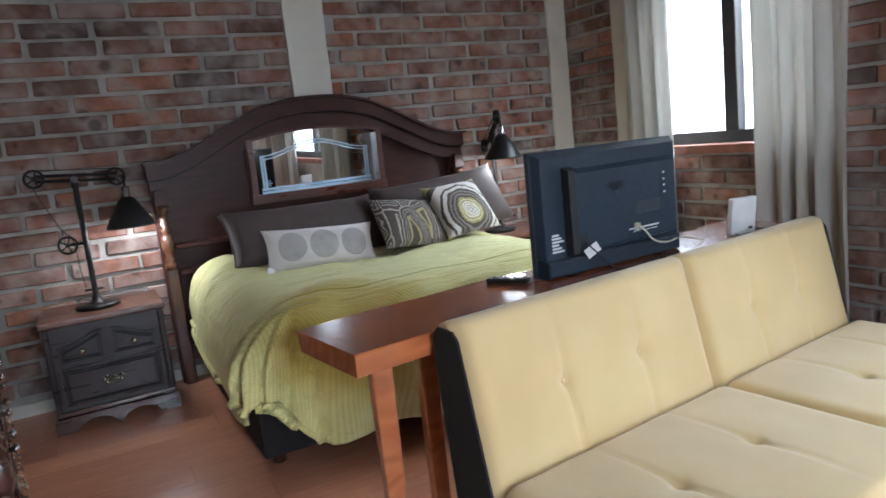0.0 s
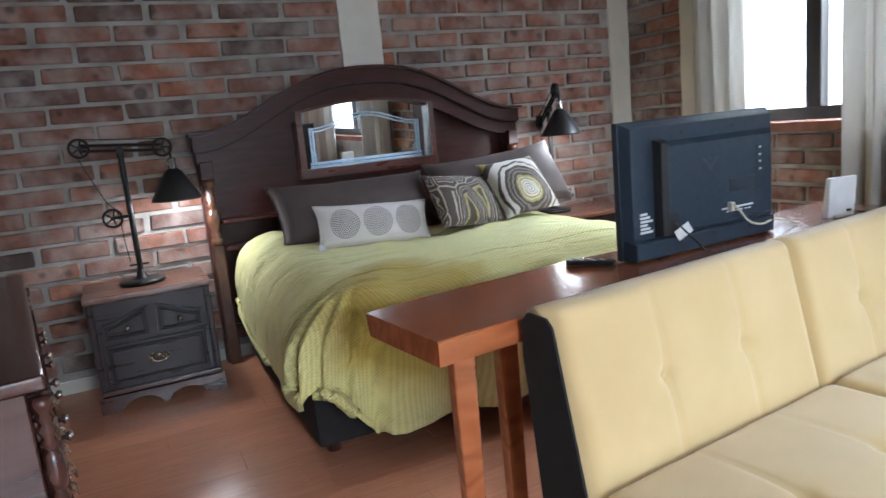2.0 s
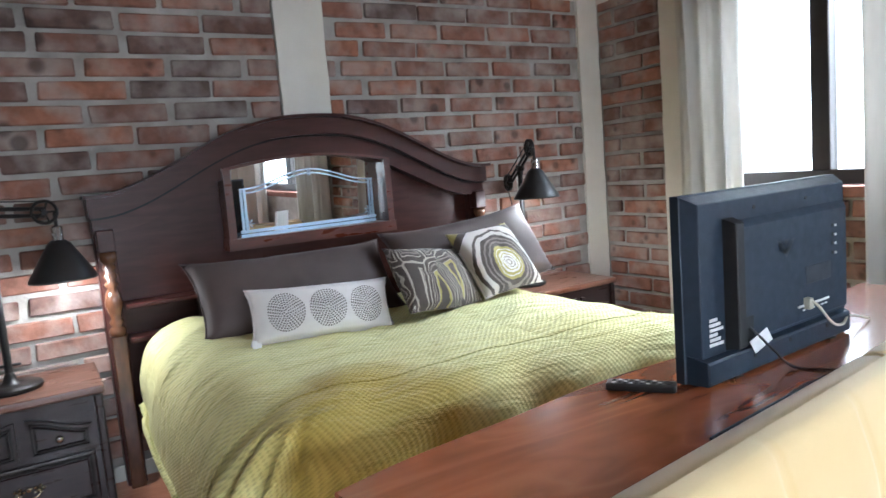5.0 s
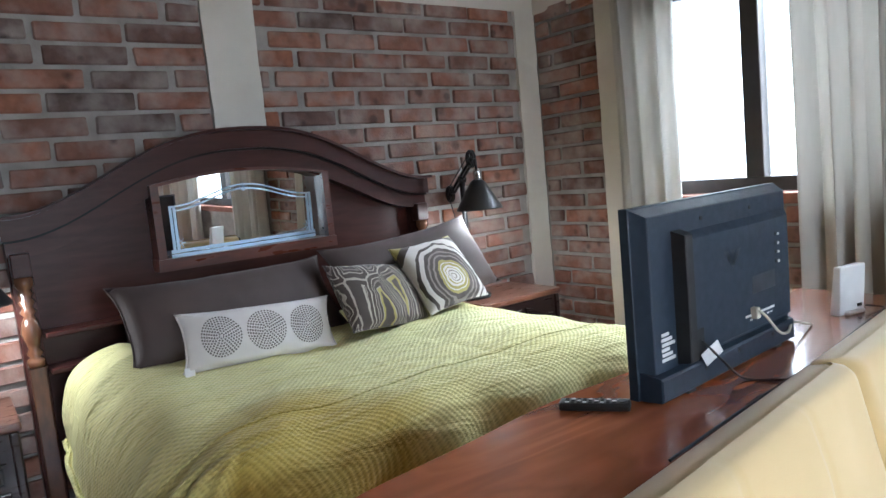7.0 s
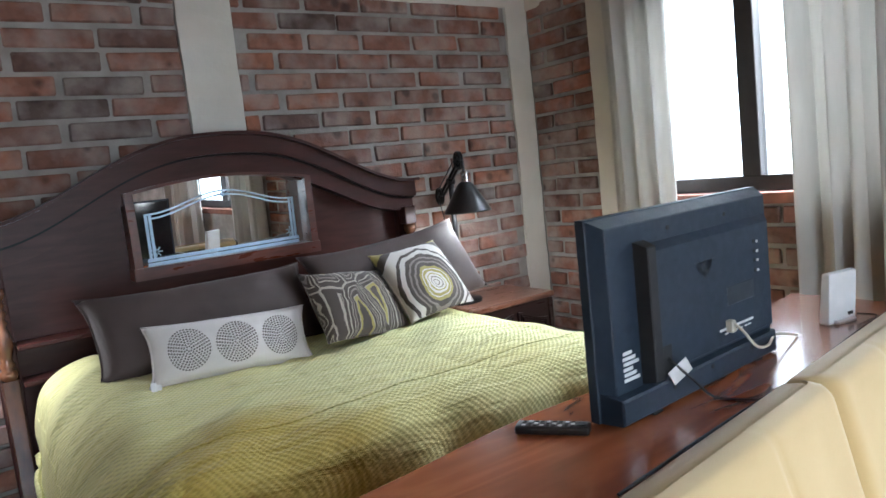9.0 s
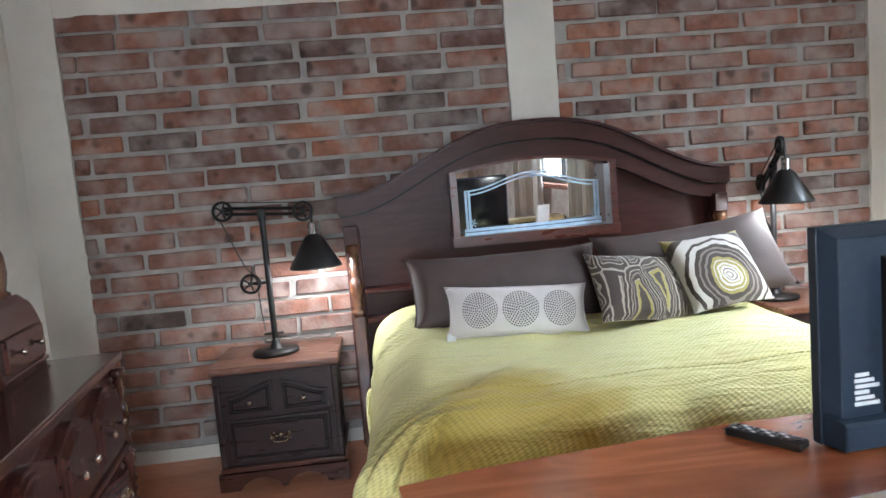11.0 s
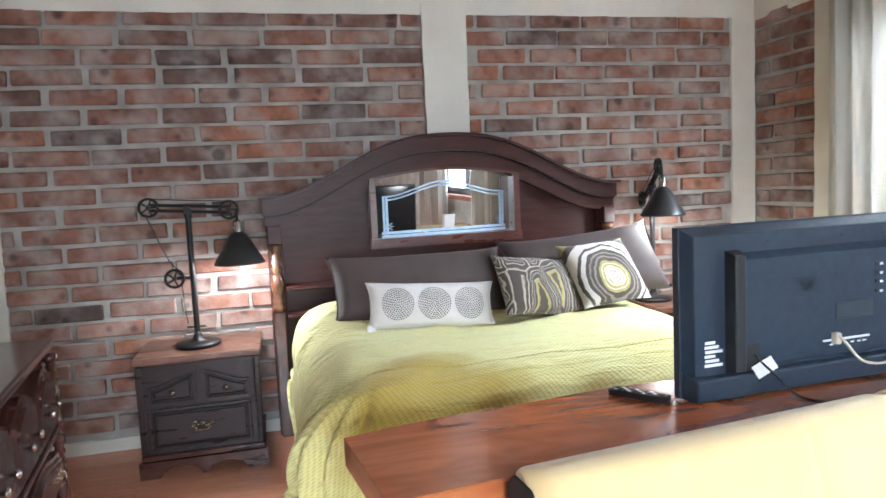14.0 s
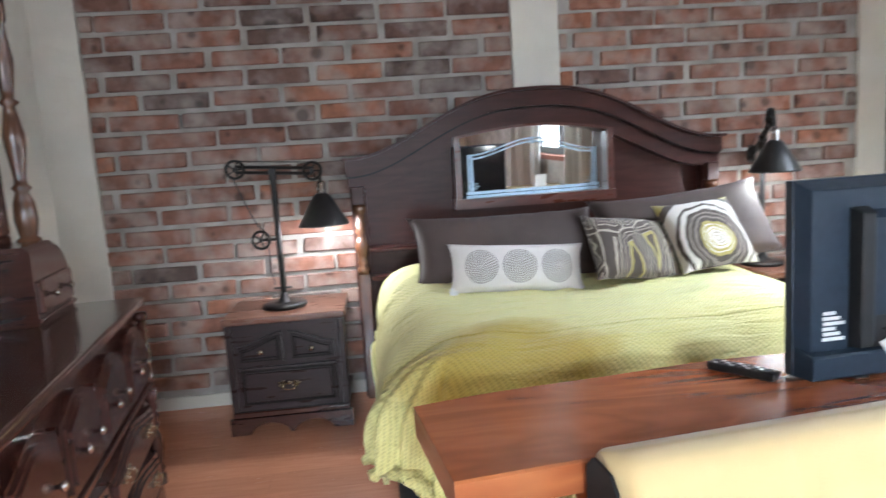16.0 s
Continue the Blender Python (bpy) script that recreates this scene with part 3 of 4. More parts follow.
bed = thing("bed", Matrix(), "king-size bed with a dark arched wooden headboard and inset mirror", "bed")
head = part("headboard", band(lambda x: crest(x) - 0.03, lambda x: 0.22, BX0 + 0.02, BX1 - 0.02, 4.315, 4.345), M_DARKWOOD, bed, "dark-stained arched wooden headboard")
part("crown", band(crest, lambda x: crest(x) - 0.085, BX0 - 0.01, BX1 + 0.01, 4.205, 4.345, 60), M_DARKWOOD, head, "arched crown moulding")
part("crown_lip", band(lambda x: crest(x) + 0.016, lambda x: crest(x) + 0.001, BX0 - 0.025, BX1 + 0.025, 4.175, 4.346, 60), M_DARKWOOD, head)
part("crown_band", band(lambda x: crest(x) - 0.086, lambda x: crest(x) - 0.185 + 0.03 * (abs(x - BC) / 1.03) ** 4, BX0, BX1, 4.235, 4.345, 60), M_DARKWOOD, head)
part("crown_bead", band(lambda x: crest(x) - 0.083, lambda x: crest(x) - 0.095, BX0 - 0.005, BX1 + 0.005, 4.222, 4.24, 60), M_GROOVE_SHADE, head)
TURN_PROFILE = ((0.030, 0.0), (0.030, 0.03), (0.018, 0.04), (0.028, 0.055), (0.018, 0.07), (0.024, 0.09), (0.033, 0.13), (0.026, 0.17), (0.017, 0.19), (0.028, 0.205), (0.017, 0.22), (0.029, 0.24), (0.018, 0.255), (0.027, 0.27), (0.020, 0.285), (0.032, 0.30), (0.032, 0.33))
for x in (BX0 + 0.045, BX1 - 0.045):
    part("post", box(x - 0.042, x + 0.042, 4.27, 4.345, 0.0, 1.19, 0.004, 1), M_DARKWOOD, head)
    part("lower_post", box(x - 0.032, x + 0.032, 4.225, 4.268, 0.0, 0.715, 0.006, 2), M_TURNED, head)
    part("turned_column", lathe([(q * 1.2, z * 1.15) for q, z in TURN_PROFILE], 24, m=pose(x, 4.228, 0.717)), M_TURNED, head, "glossy turned walnut column", True)
    part("capital", box(x - 0.036, x + 0.036, 4.20, 4.268, 1.097, 1.195, 0.004, 1), M_DARKWOOD, head)
for side, (a, b) in (("left", (BX0 + 0.09, 1.33)), ("right", (2.56, BX1 - 0.09))):
    for z in (0.68, 0.835):
        part("shelf", box(a, b, 4.18, 4.313, z, z + 0.022, 0.004, 1), M_DARKWOOD, head)
    part("divider", box(a - 0.003 if side == "right" else b - 0.018, a + 0.018 if side == "right" else b + 0.003, 4.19, 4.313, 0.45, 0.834, 0.003, 1), M_DARKWOOD, head)

# the mirror: an arched pane set a little askew in its frame
MX0, MX1, MZ0 = 1.515, 2.335, 1.085


def mirror_top(x):
    return 1.405 + 0.055 * math.cos((x - 1.925) / 0.41 * 1.35)


bm = bmesh.new()
band(lambda x: MZ0, lambda x: MZ0 - 0.055, MX0 - 0.042, MX1 + 0.042, 4.20, 4.314, 12, bm)
band(mirror_top, lambda x: MZ0, MX0 - 0.036, MX0, 4.205, 4.314, 4, bm)
band(mirror_top, lambda x: MZ0, MX1, MX1 + 0.036, 4.205, 4.314, 4, bm)
band(lambda x: mirror_top(x) + 0.014, mirror_top, MX0 - 0.036, MX1 + 0.036, 4.205, 4.314, 24, bm)
part("mirror_frame", bm, M_FRAMEWOOD, head, "reddish polished wooden mirror frame")
GLASS = pose((MX0 + MX1) / 2, 4.262, 1.20, 2.0, 0, 6.8)
mw = (MX1 - MX0) / 2 + 0.004


def pane_top(x):
    return mirror_top(x + 1.925) - 1.20 + 0.004


part("mirror", band(pane_top, lambda x: MZ0 - 1.20 - 0.004, -mw, mw, 0.0, 0.006, 24), M_MIRROR, head, "bevelled mirror with etched blue border", m=GLASS)
bm = bmesh.new()
e = mw - 0.036
for s in (0.0, 0.022):
    band(lambda x: -0.078 - s * 0.9, lambda x: -0.094 - s * 0.9, -e - 0.01, e + 0.01, -0.0012, -0.0002, 8, bm)
    w2 = e - s * 0.8
    for sx in (-1, 1):
        a, b = sorted((sx * w2, sx * (w2 - 0.013)))
        band(lambda x: 0.12, lambda x: -0.094, a, b, -0.0013, -0.0003, 2, bm)

    def swoop(x, off=s):
        u = abs(x) / e
        return 0.125 + 0.075 * (1 + math.cos(math.pi * min(1, u * 1.05))) / 2 - off * 0.9
    band(lambda x: swoop(x), lambda x: swoop(x) - 0.008, -w2, w2, -0.0014, -0.0004, 30, bm)
for sx in (-1, 1):
    for i in range(7):
        c = Vector((sx * (e - 0.035), -0.002, -0.05))
        d = Vector((math.cos(i * 0.9), 0, math.sin(i * 0.9)))
        tube([c + d * 0.006, c + d * 0.026], 0.0022, 5, bm)
for i in range(5):
    t = math.pi * (0.15 + 0.7 * i / 4)
    tube([Vector((0, -0.002, 0.165)), Vector((0.03 * math.cos(t), -0.002, 0.165 + 0.04 * math.sin(t)))], 0.0025, 5, bm)
part("etched_border", bm, M_ETCH, head, "pale blue etched border lines", m=GLASS)
part("bed_base", box(1.04, 2.87, 2.70, 4.20, 0.06, 0.34, 0.02, 2), M_BEDBASE, bed, "black cloth bed base")
for x in (1.12, 2.80):
    for y in (2.80, 4.08):
        part("foot", lathe([(0.03, 0.0), (0.035, 0.06)], 12, m=pose(x, y, 0)), M_DARKWOOD, bed)
part("mattress", box(1.06, 2.85, 2.72, 4.17, 0.342, 0.60, 0.09, 4), M_SHEET, bed, "grey-sheeted mattress", True)

# cover: laid over the mattress, hanging at the foot and both sides
QX0, QX1, QY0, QY1 = 1.29, 2.70, 2.755, 4.13


def cover(u, v):
    px = QX0 - 0.66 + (QX1 - QX0 + 1.32) * u
    py = QY0 - 0.71 + (QY1 - QY0 + 0.71) * v
    ox = min(0.0, px - QX0) + max(0.0, px - QX1)
    oy = min(0.0, py - QY0)
    r = math.hypot(ox, oy)
    R = 0.21 + 0.09 * (abs(ox) / r if r else 0.0)
    base = Vector((min(max(px, QX0), QX1), max(py, QY0), 0.0))
    z = 0.695 + 0.012 * noise.noise(Vector((px * 2.2, py * 2.2, 1)))
    # fuller towards the headboard, where it is bunched beside the pillows
    lift = max(0.0, min(1.0, (py - 3.25) / 0.7))
    z += 0.075 * lift * lift * (3 - 2 * lift) * max(0.0, min(1.0, (1.55 - px) / 0.3))
    # pillows' weight and diagonal creases in the top
    z += 0.017 * math.sin((px * 0.9 - py * 1.25) * 13 + 3.5 * noise.noise(Vector((px * 1.4, py * 1.4, 3)))) * max(0, noise.noise(Vector((px * 1.3, py * 1.3, 8))) + 0.25)
    z += 0.006 * math.sin((px * 0.8 - py * 1.3) * 36 + 5 * noise.noise(Vector((px * 2, py * 2, 4)))) * max(0.0, noise.noise(Vector((px * 2.1, py * 2.1, 12))) + 0.15)
    if r > 1e-6:
        d = Vector((ox, oy, 0)) / r
        q = R * math.pi / 2
        along = px * d.y * d.y + py * d.x * d.x
        if r < q:
            out, drop = R * math.sin(r / R), R * (1 - math.cos(r / R))
        else:
            out, drop = R, R + (r - q)
        k = min(1.0, r / 0.35)
        fold = (0.024 if oy else 0.010) * math.sin(along * (15 if oy else 9) + 1.5 * noise.noise(Vector((px * 3, py * 3, 5)))) * k
        corner = 1.0 if ox and oy else 0.0
        if corner:
            a = math.atan2(-oy, abs(ox))
            fold += 0.05 * math.sin(a * 4.0) * k
            drop = min(drop, 0.37 + 0.24 * max(0.0, min(1.0, (a - 0.75) / 0.6)))
        out += fold + 0.05 * k * (1 - k) + 0.02 * noise.noise(Vector((px * 4, py * 4, 2)))
        limit = 0.42 + 0.06 * noise.noise(Vector((px * 2, py * 2, 7))) - 0.12 * max(0.0, min(1.0, (py - 3.2)))
        if ox and not oy:
            drop = min(drop, limit + 0.06)
        base += d * max(0.0, out)
        z -= drop
    # quilted puffs between the stitched lines
    z += 0.010 * abs(math.sin(px * 7.0)) ** 0.5 * abs(math.sin(py * 7.0)) ** 0.5
    return Vector((base.x, base.y, max(z, 0.055)))


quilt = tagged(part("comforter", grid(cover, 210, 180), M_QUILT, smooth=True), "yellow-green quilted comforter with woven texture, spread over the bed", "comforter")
bm = bmesh.new()
tube([cover(k / 240, 0.367 + 0.0012 * math.sin(k * 2.1)) + Vector((0, 0, 0.001)) for k in range(4, 237)], 0.0035, 6, bm)
part("seam", bm, M_QUILT, quilt, "gathered seam across the cover", True)
bm = bmesh.new()
tube([cover(0.105 + 0.003 * math.sin(k), k / 90) + Vector((0, 0, 0.0005)) for k in range(14, 89)], 0.002, 6, bm)
part("seam", bm, M_QUILT, quilt, "stitched seam along the hanging side", True)
s = quilt.modifiers.new("thickness", "SOLIDIFY")
s.thickness, s.offset = 0.02, -1


# ---- pillows ----
def pillow_point(w, h, t, u, v, side, sag=0.0):
    a, b = 2 * u - 1, 2 * v - 1
    pinch = 1 - 0.07 * (1 - abs(a) ** 3) * abs(b) ** 2
    pinch2 = 1 - 0.07 * (1 - abs(b) ** 3) * abs(a) ** 2
    th = t / 2 * (max(0, 1 - a * a) ** 0.5 * max(0, 1 - b * b) ** 0.5) ** 0.75
    wr = 0.009 * noise.noise(Vector((a * 2.6 + w * 7, b * 2.6, h * 9))) + 0.005 * noise.noise(Vector((a * 8 + w * 7, b * 5 + a * 2, h * 9)))
    return Vector((a * w / 2 * pinch2, side * (th + wr * (1 - a * a)), b * h / 2 * pinch - sag * (1 - a * a) * max(0, b)))


def pillow(name, w, h, t, material, m, label, sag=0.0, cat="pillow", group=""):
    bm = bmesh.new()
    for side in (-1, 1):
        grid(lambda u, v: pillow_point(w, h, t, u, v, side, sag), 28, 20, bm)
    bmesh.ops.remove_doubles(bm, verts=bm.verts, dist=0.0008)
    ob = part(name, bm, material, smooth=True)
    ob.matrix_basis = m
    tagged(ob, label, cat, group)
    pts = [pillow_point(w, h, t, *uv, 1, sag) for uv in [(i / 24, 0) for i in range(24)] + [(1, i / 16) for i in range(16)] + [(1 - i / 24, 1) for i in range(24)] + [(0, 1 - i / 16) for i in range(17)]]
    part("piping", tube(pts, 0.004, 6), material, ob, smooth=True)
    return ob


pillow("pillow", 0.98, 0.385, 0.20, M_BROWN, pose(1.68, 3.845, 0.865, -35, 1, 6), "dark brown sham pillow leaning against the headboard", 0.02, group="brown pillows")
pillow("pillow", 0.95, 0.43, 0.20, M_BROWN, pose(2.59, 3.80, 0.90, -32, -3.6, 6), "dark brown sham pillow with a paler lit side", 0.02, group="brown pillows")
lumbar = pillow("throw_pillow", 0.632, 0.222, 0.13, M_WHITE, pose(1.658, 3.535, 0.803, -20, 4.0, 1), "white oblong throw pillow with three stitched grey circles")
bm = bmesh.new()
for cx in (0.215, 0.5, 0.785):
    for ring in range(1, 9):
        r = 0.0096 * ring
        n = max(6, int(2 * math.pi * r / 0.012))
        for k in range(n):
            a = 2 * math.pi * (k + 0.3 * ring) / n
            da = 0.30 * 2 * math.pi / n
            quad = []
            for aa, rr in ((a - da, r - 0.0031), (a + da, r - 0.0031), (a + da, r + 0.0031), (a - da, r + 0.0031)):
                u = cx + rr * math.cos(aa) / 0.632
                v = 0.5 + rr * math.sin(aa) / 0.222
                quad.append(bm.verts.new(pillow_point(0.632, 0.222, 0.13, u, v, -1) + Vector((0, -0.0022, 0))))
            bm.faces.new(quad)
tagged(part("stitching", bm, M_STITCH, lumbar, "rings of grey-brown stitches"), kind="stuff")
part("tag", box(-0.315, -0.279, -0.012, -0.008, -0.130, -0.092, 0.001, 1), M_LABEL, lumbar, "small white cloth tag")
pillow("throw_pillow", 0.47, 0.33, 0.14, M_PAISLEY, pose(2.212, 3.545, 0.848, -36, 7.7, 13), "square throw pillow printed with brown and olive leaves")
pillow("throw_pillow", 0.43, 0.37, 0.14, M_RINGS, pose(2.594, 3.60, 0.882, -37, -1.2, 13), "square throw pillow printed with brown, yellow and white rings")


# ---- nightstands ----
def knob(parent, x, y, z):
    part("knob", lathe([(0.006, 0), (0.006, 0.008), (0.013, 0.014), (0.014, 0.020), (0.008, 0.026)], 12, m=pose(x, y, z, 90)), M_PEWTER, parent, "bright metal knob", True)


def bail(parent, m):
    """Ornate drawer pull: pierced back plate with a hanging handle."""
    bm = bmesh.new()
    for s in (-1, 1):
        lathe([(0.012, 0), (0.012, 0.004), (0.006, 0.010), (0.007, 0.018)], 10, bm, m @ pose(s * 0.034, 0, 0, 90))
        for k in range(5):
            a = k * 1.25
            lathe([(0.006, 0), (0.005, 0.004), (0.002, 0.006)], 8, bm, m @ pose(s * 0.034 + 0.016 * math.cos(a), 0, 0.014 * math.sin(a), 90))
    lathe([(0.011, 0), (0.009, 0.004), (0.003, 0.006)], 10, bm, m @ pose(0, 0, 0.004, 90))
    tube([m @ Vector(p) for p in arc([(-0.036, -0.016, 0.0), (-0.030, -0.020, -0.018), (0, -0.021, -0.024), (0.030, -0.020, -0.018), (0.036, -0.016, 0.0)], 6)], 0.003, 6, bm)
    return part("pull", bm, M_BRASS, parent, "ornate brass drop pull", True)


def nightstand(m, label):
    n = thing("nightstand", m, label, "nightstand", "bedside nightstands")
    w, d, h = 0.545, 0.44, 0.60
    part("body", box(-w / 2, w / 2, -d, 0, 0.11, 0.565, 0.004, 1), M_FACE, n)
    part("top", box(-0.305, 0.305, -d - 0.022, 0.004, 0.566, 0.600, 0.010, 3), M_TOPWOOD, n, "reddish polished wooden top")
    for s in (-1, 1):
        part("corner_post", box(s * (w / 2 + 0.006) - 0.016, s * (w / 2 + 0.006) + 0.016, -d - 0.012, -d + 0.02, 0.112, 0.563, 0.008, 2), M_FACE, n)
    part("moulding", box(-w / 2 - 0.022, w / 2 + 0.022, -d - 0.026, 0, 0.088, 0.118, 0.010, 3), M_DRESSER, n)
    part("plinth", band(lambda x: 0.087, lambda x: 0.004 + 0.055 * max(0.0, math.sin(math.pi * min(1, max(0, (abs(x) - 0.015) / 0.19)))) ** 0.5, -w / 2 - 0.034, w / 2 + 0.034, -d - 0.034, -d - 0.004, 60), M_DRESSER, n, "scalloped glossy plinth")
    for s in (-1, 1):
        part("side_plinth", box(s * (w / 2 + 0.005) - 0.014, s * (w / 2 + 0.005) + 0.014, -d - 0.003, 0, 0, 0.087, 0.004, 1), M_DRESSER, n)
    # two small arched drawers over one wide drawer
    for s in (-1, 1):
        def edge(x, s=s):
            u = (x * s) / 0.235
            return 0.455 + 0.065 * (1 + math.cos(math.pi * min(1, max(0, u)))) / 2
        a, b = sorted((s * 0.018, s * 0.238))
        dr = part("drawer", band(edge, lambda x: 0.365, a, b, -d - 0.016, -d - 0.001, 16), M_FACE, n)
        bm = bmesh.new()
        for off, y in ((0.012, 0.021), (0.024, 0.026)):
            band(lambda x: edge(x) - off, lambda x: edge(x) - off - 0.006, a + off, b - off, -d - y, -d - 0.0155, 16, bm)
            band(lambda x: 0.371 + off, lambda x: 0.365 + off, a + off, b - off, -d - y, -d - 0.0155, 2, bm)
            band(lambda x: edge(x) - off, lambda x: 0.365 + off, a + off, a + off + 0.006, -d - y, -d - 0.0155, 2, bm)
            band(lambda x: edge(x) - off, lambda x: 0.365 + off, b - off - 0.006, b - off, -d - y, -d - 0.0155, 2, bm)
        part("moulding", bm, M_GROOVE_SHADE, dr)
        knob(dr, s * 0.125, -d - 0.016, 0.425)
    dr = part("drawer", box(-0.24, 0.24, -d - 0.016, -d - 0.001, 0.140, 0.345, 0.006, 2), M_FACE, n)
    bm = bmesh.new()
    for a in ((-0.226, 0.226, 0.322, 0.331), (-0.226, 0.226, 0.154, 0.163), (-0.226, -0.217, 0.163, 0.322), (0.217, 0.226, 0.163, 0.322)):
        box(a[0], a[1], -d - 0.020, -d - 0.0158, a[2], a[3], bm=bm)
    part("moulding", bm, M_GROOVE_SHADE, dr)
    part("panel", box(-0.212, 0.212, -d - 0.021, -d - 0.0155, 0.168, 0.317, 0.004, 1), M_FACE, dr)
    bail(dr, pose(0, -d - 0.021, 0.25))
    return n


nightstand(pose(0.535, 4.335, 0), "dark grey-brown wooden nightstand with three drawers and reddish top")
nightstand(pose(3.375, 4.335, 0), "dark wooden nightstand on the far side of the bed")


# ---- pulley table lamps ----
def pulley(parent, m):
    bm = bmesh.new()
    for h in (-0.006, 0.006):
        tube([m @ Vector((0.045 * math.cos(k * math.pi / 14), 0.045 * math.sin(k * math.pi / 14), h)) for k in range(29)], 0.0065, 8, bm)
    w = part("pulley", bm, M_IRON, parent, "black spoked pulley wheel", False)
    bm = bmesh.new()
    for k in range(5):
        a = 2 * math.pi * k / 5
        tube([m @ Vector((0.004 * math.cos(a), 0.004 * math.sin(a), 0.0)), m @ Vector((0.042 * math.cos(a), 0.042 * math.sin(a), 0.0))], 0.0045, 6, bm)
    part("spokes", bm, M_IRON, w)
    part("hub", lathe([(0.012, -0.014), (0.012, 0.014)], 12, m=m), M_IRON, w)


def desk_lamp(m, tilt, label):
    lamp = thing("table_lamp", m, label, "table lamp", "bedside pulley lamps")
    part("base", lathe([(0.112, 0), (0.115, 0.012), (0.110, 0.020), (0.06, 0.024), (0.03, 0.032), (0.02, 0.06), (0.014, 0.075)], 32), M_IRON, lamp, "heavy round black base", True)
    part("pole", tube([(0, 0, 0.06), (0, 0, 0.40), (0, 0, 0.70)], 0.0150, 12), M_IRON, lamp)
    part("collar", lathe([(0.018, 0), (0.020, 0.01), (0.018, 0.04), (0.014, 0.045)], 14, m=pose(0, 0, 0.665)), M_IRON, lamp)
    part("cross_bar", tube([(-0.05, 0, 0.10), (0, 0, 0.10), (0.045, 0, 0.10)], 0.006, 8), M_IRON, lamp)
    T = pose(0, 0, 0.715, 0, tilt, 0)
    bm = bmesh.new()
    for dz in (-0.014, 0.014):
        tube([T @ Vector((-0.185, 0, dz)), T @ Vector((0.0, 0, dz)), T @ Vector((0.205, 0, dz))], 0.0085, 8, bm)
    part("arm", bm, M_IRON, lamp)
    part("pivot", lathe([(0.02, -0.02), (0.02, 0.02)], 14, m=T @ pose(0, 0, -0.01, 90)), M_IRON, lamp)
    ends = T @ Vector((-0.185, 0, 0)), T @ Vector((0.205, 0, 0))
    for e in ends:
        pulley(lamp, Matrix.Translation(e) @ pose(0, -0.012, 0, 90))
    pulley(lamp, pose(-0.088, -0.012, 0.36, 90))
    part("bracket", tube([(-0.088, 0, 0.36), (-0.04, 0, 0.36), (0, 0, 0.36)], 0.009, 8), M_IRON, lamp)
    part("cord", tube(arc([ends[0] + Vector((-0.02, -0.012, -0.03)), Vector((-0.11, -0.012, 0.46)), Vector((-0.06, -0.012, 0.385)), Vector((-0.05, -0.012, 0.22)), Vector((-0.04, -0.01, 0.12))], 6), 0.0032, 6), M_BLACKCABLE, lamp)
    part("cord", tube([ends[0] + Vector((0, -0.012, 0.045)), (ends[0] + ends[1]) / 2 + Vector((0, -0.012, 0.043)), ends[1] + Vector((0, -0.012, 0.045))], 0.003, 6), M_BLACKCABLE, lamp)
    c = ends[1] + Vector((0.035, 0, -0.06))
    part("stem", tube([c + Vector((0, 0, 0.06)), c + Vector((0, 0, 0.02)), c + Vector((0, 0, -0.005))], 0.007, 8), M_IRON, lamp)
    part("socket", lathe([(0.016, 0.0), (0.021, -0.008), (0.021, -0.06), (0.024, -0.066)], 14, m=Matrix.Translation(c)), M_STEEL, lamp, "bright metal lamp socket", True)
    bm = bmesh.new()
    rings = [(0.026, -0.058), (0.045, -0.075), (0.128, -0.215), (0.130, -0.225), (0.124, -0.224), (0.041, -0.082), (0.020, -0.066)]
    vs = [[bm.verts.new(c + Vector((r * math.cos(2 * math.pi * i / 32), r * math.sin(2 * math.pi * i / 32), z))) for i in range(32)] for r, z in rings]
    for a, b in zip(vs, vs[1:]):
        for i in range(32):
            bm.faces.new((a[i], a[(i + 1) % 32], b[(i + 1) % 32], b[i]))
    part("shade", bm, M_SHADE, lamp, "black conical metal shade", True)
    part("bulb", lathe([(0.012, -0.07), (0.02, -0.10), (0.03, -0.13), (0.026, -0.15), (0.008, -0.162)], 14, m=Matrix.Translation(c)), M_BULB, lamp, "lit bulb", True)
    light = bpy.data.lights.new("lamp_bulb", "POINT")
    light.energy, light.color, light.shadow_soft_size = 17, (1.0, 0.98, 0.95), 0.07
    b = new("lamp_bulb", light)
    b.matrix_world = m @ Matrix.Translation(c + Vector((0, 0, -0.212)))
    return lamp


desk_lamp(pose(0.522, 4.10, 0.60), 4.5, "black iron pulley lamp with conical shade on a nightstand")
desk_lamp(pose(3.20, 4.14, 0.60, 0, 0, -104), -30, "black iron pulley lamp with raised arm beside the bed")


# ---- console table behind the sofa ----
TZ = 0.755
table = thing("console_table", Matrix(), "long polished live-edge wooden console table behind the sofa", "table")


def slab_edge(u, back):
    x = 1.09 + (3.46 - 1.09) * u
    if back:
        y = 2.060 + 0.265 * u + 0.030 * math.sin(math.pi * u * 2.1) + 0.006 * math.sin(u * 23)
    else:
        y = 1.655 + 0.255 * u + 0.008 * math.sin(u * 9)
        x += 0.05 * (1 - u)
    return x, y


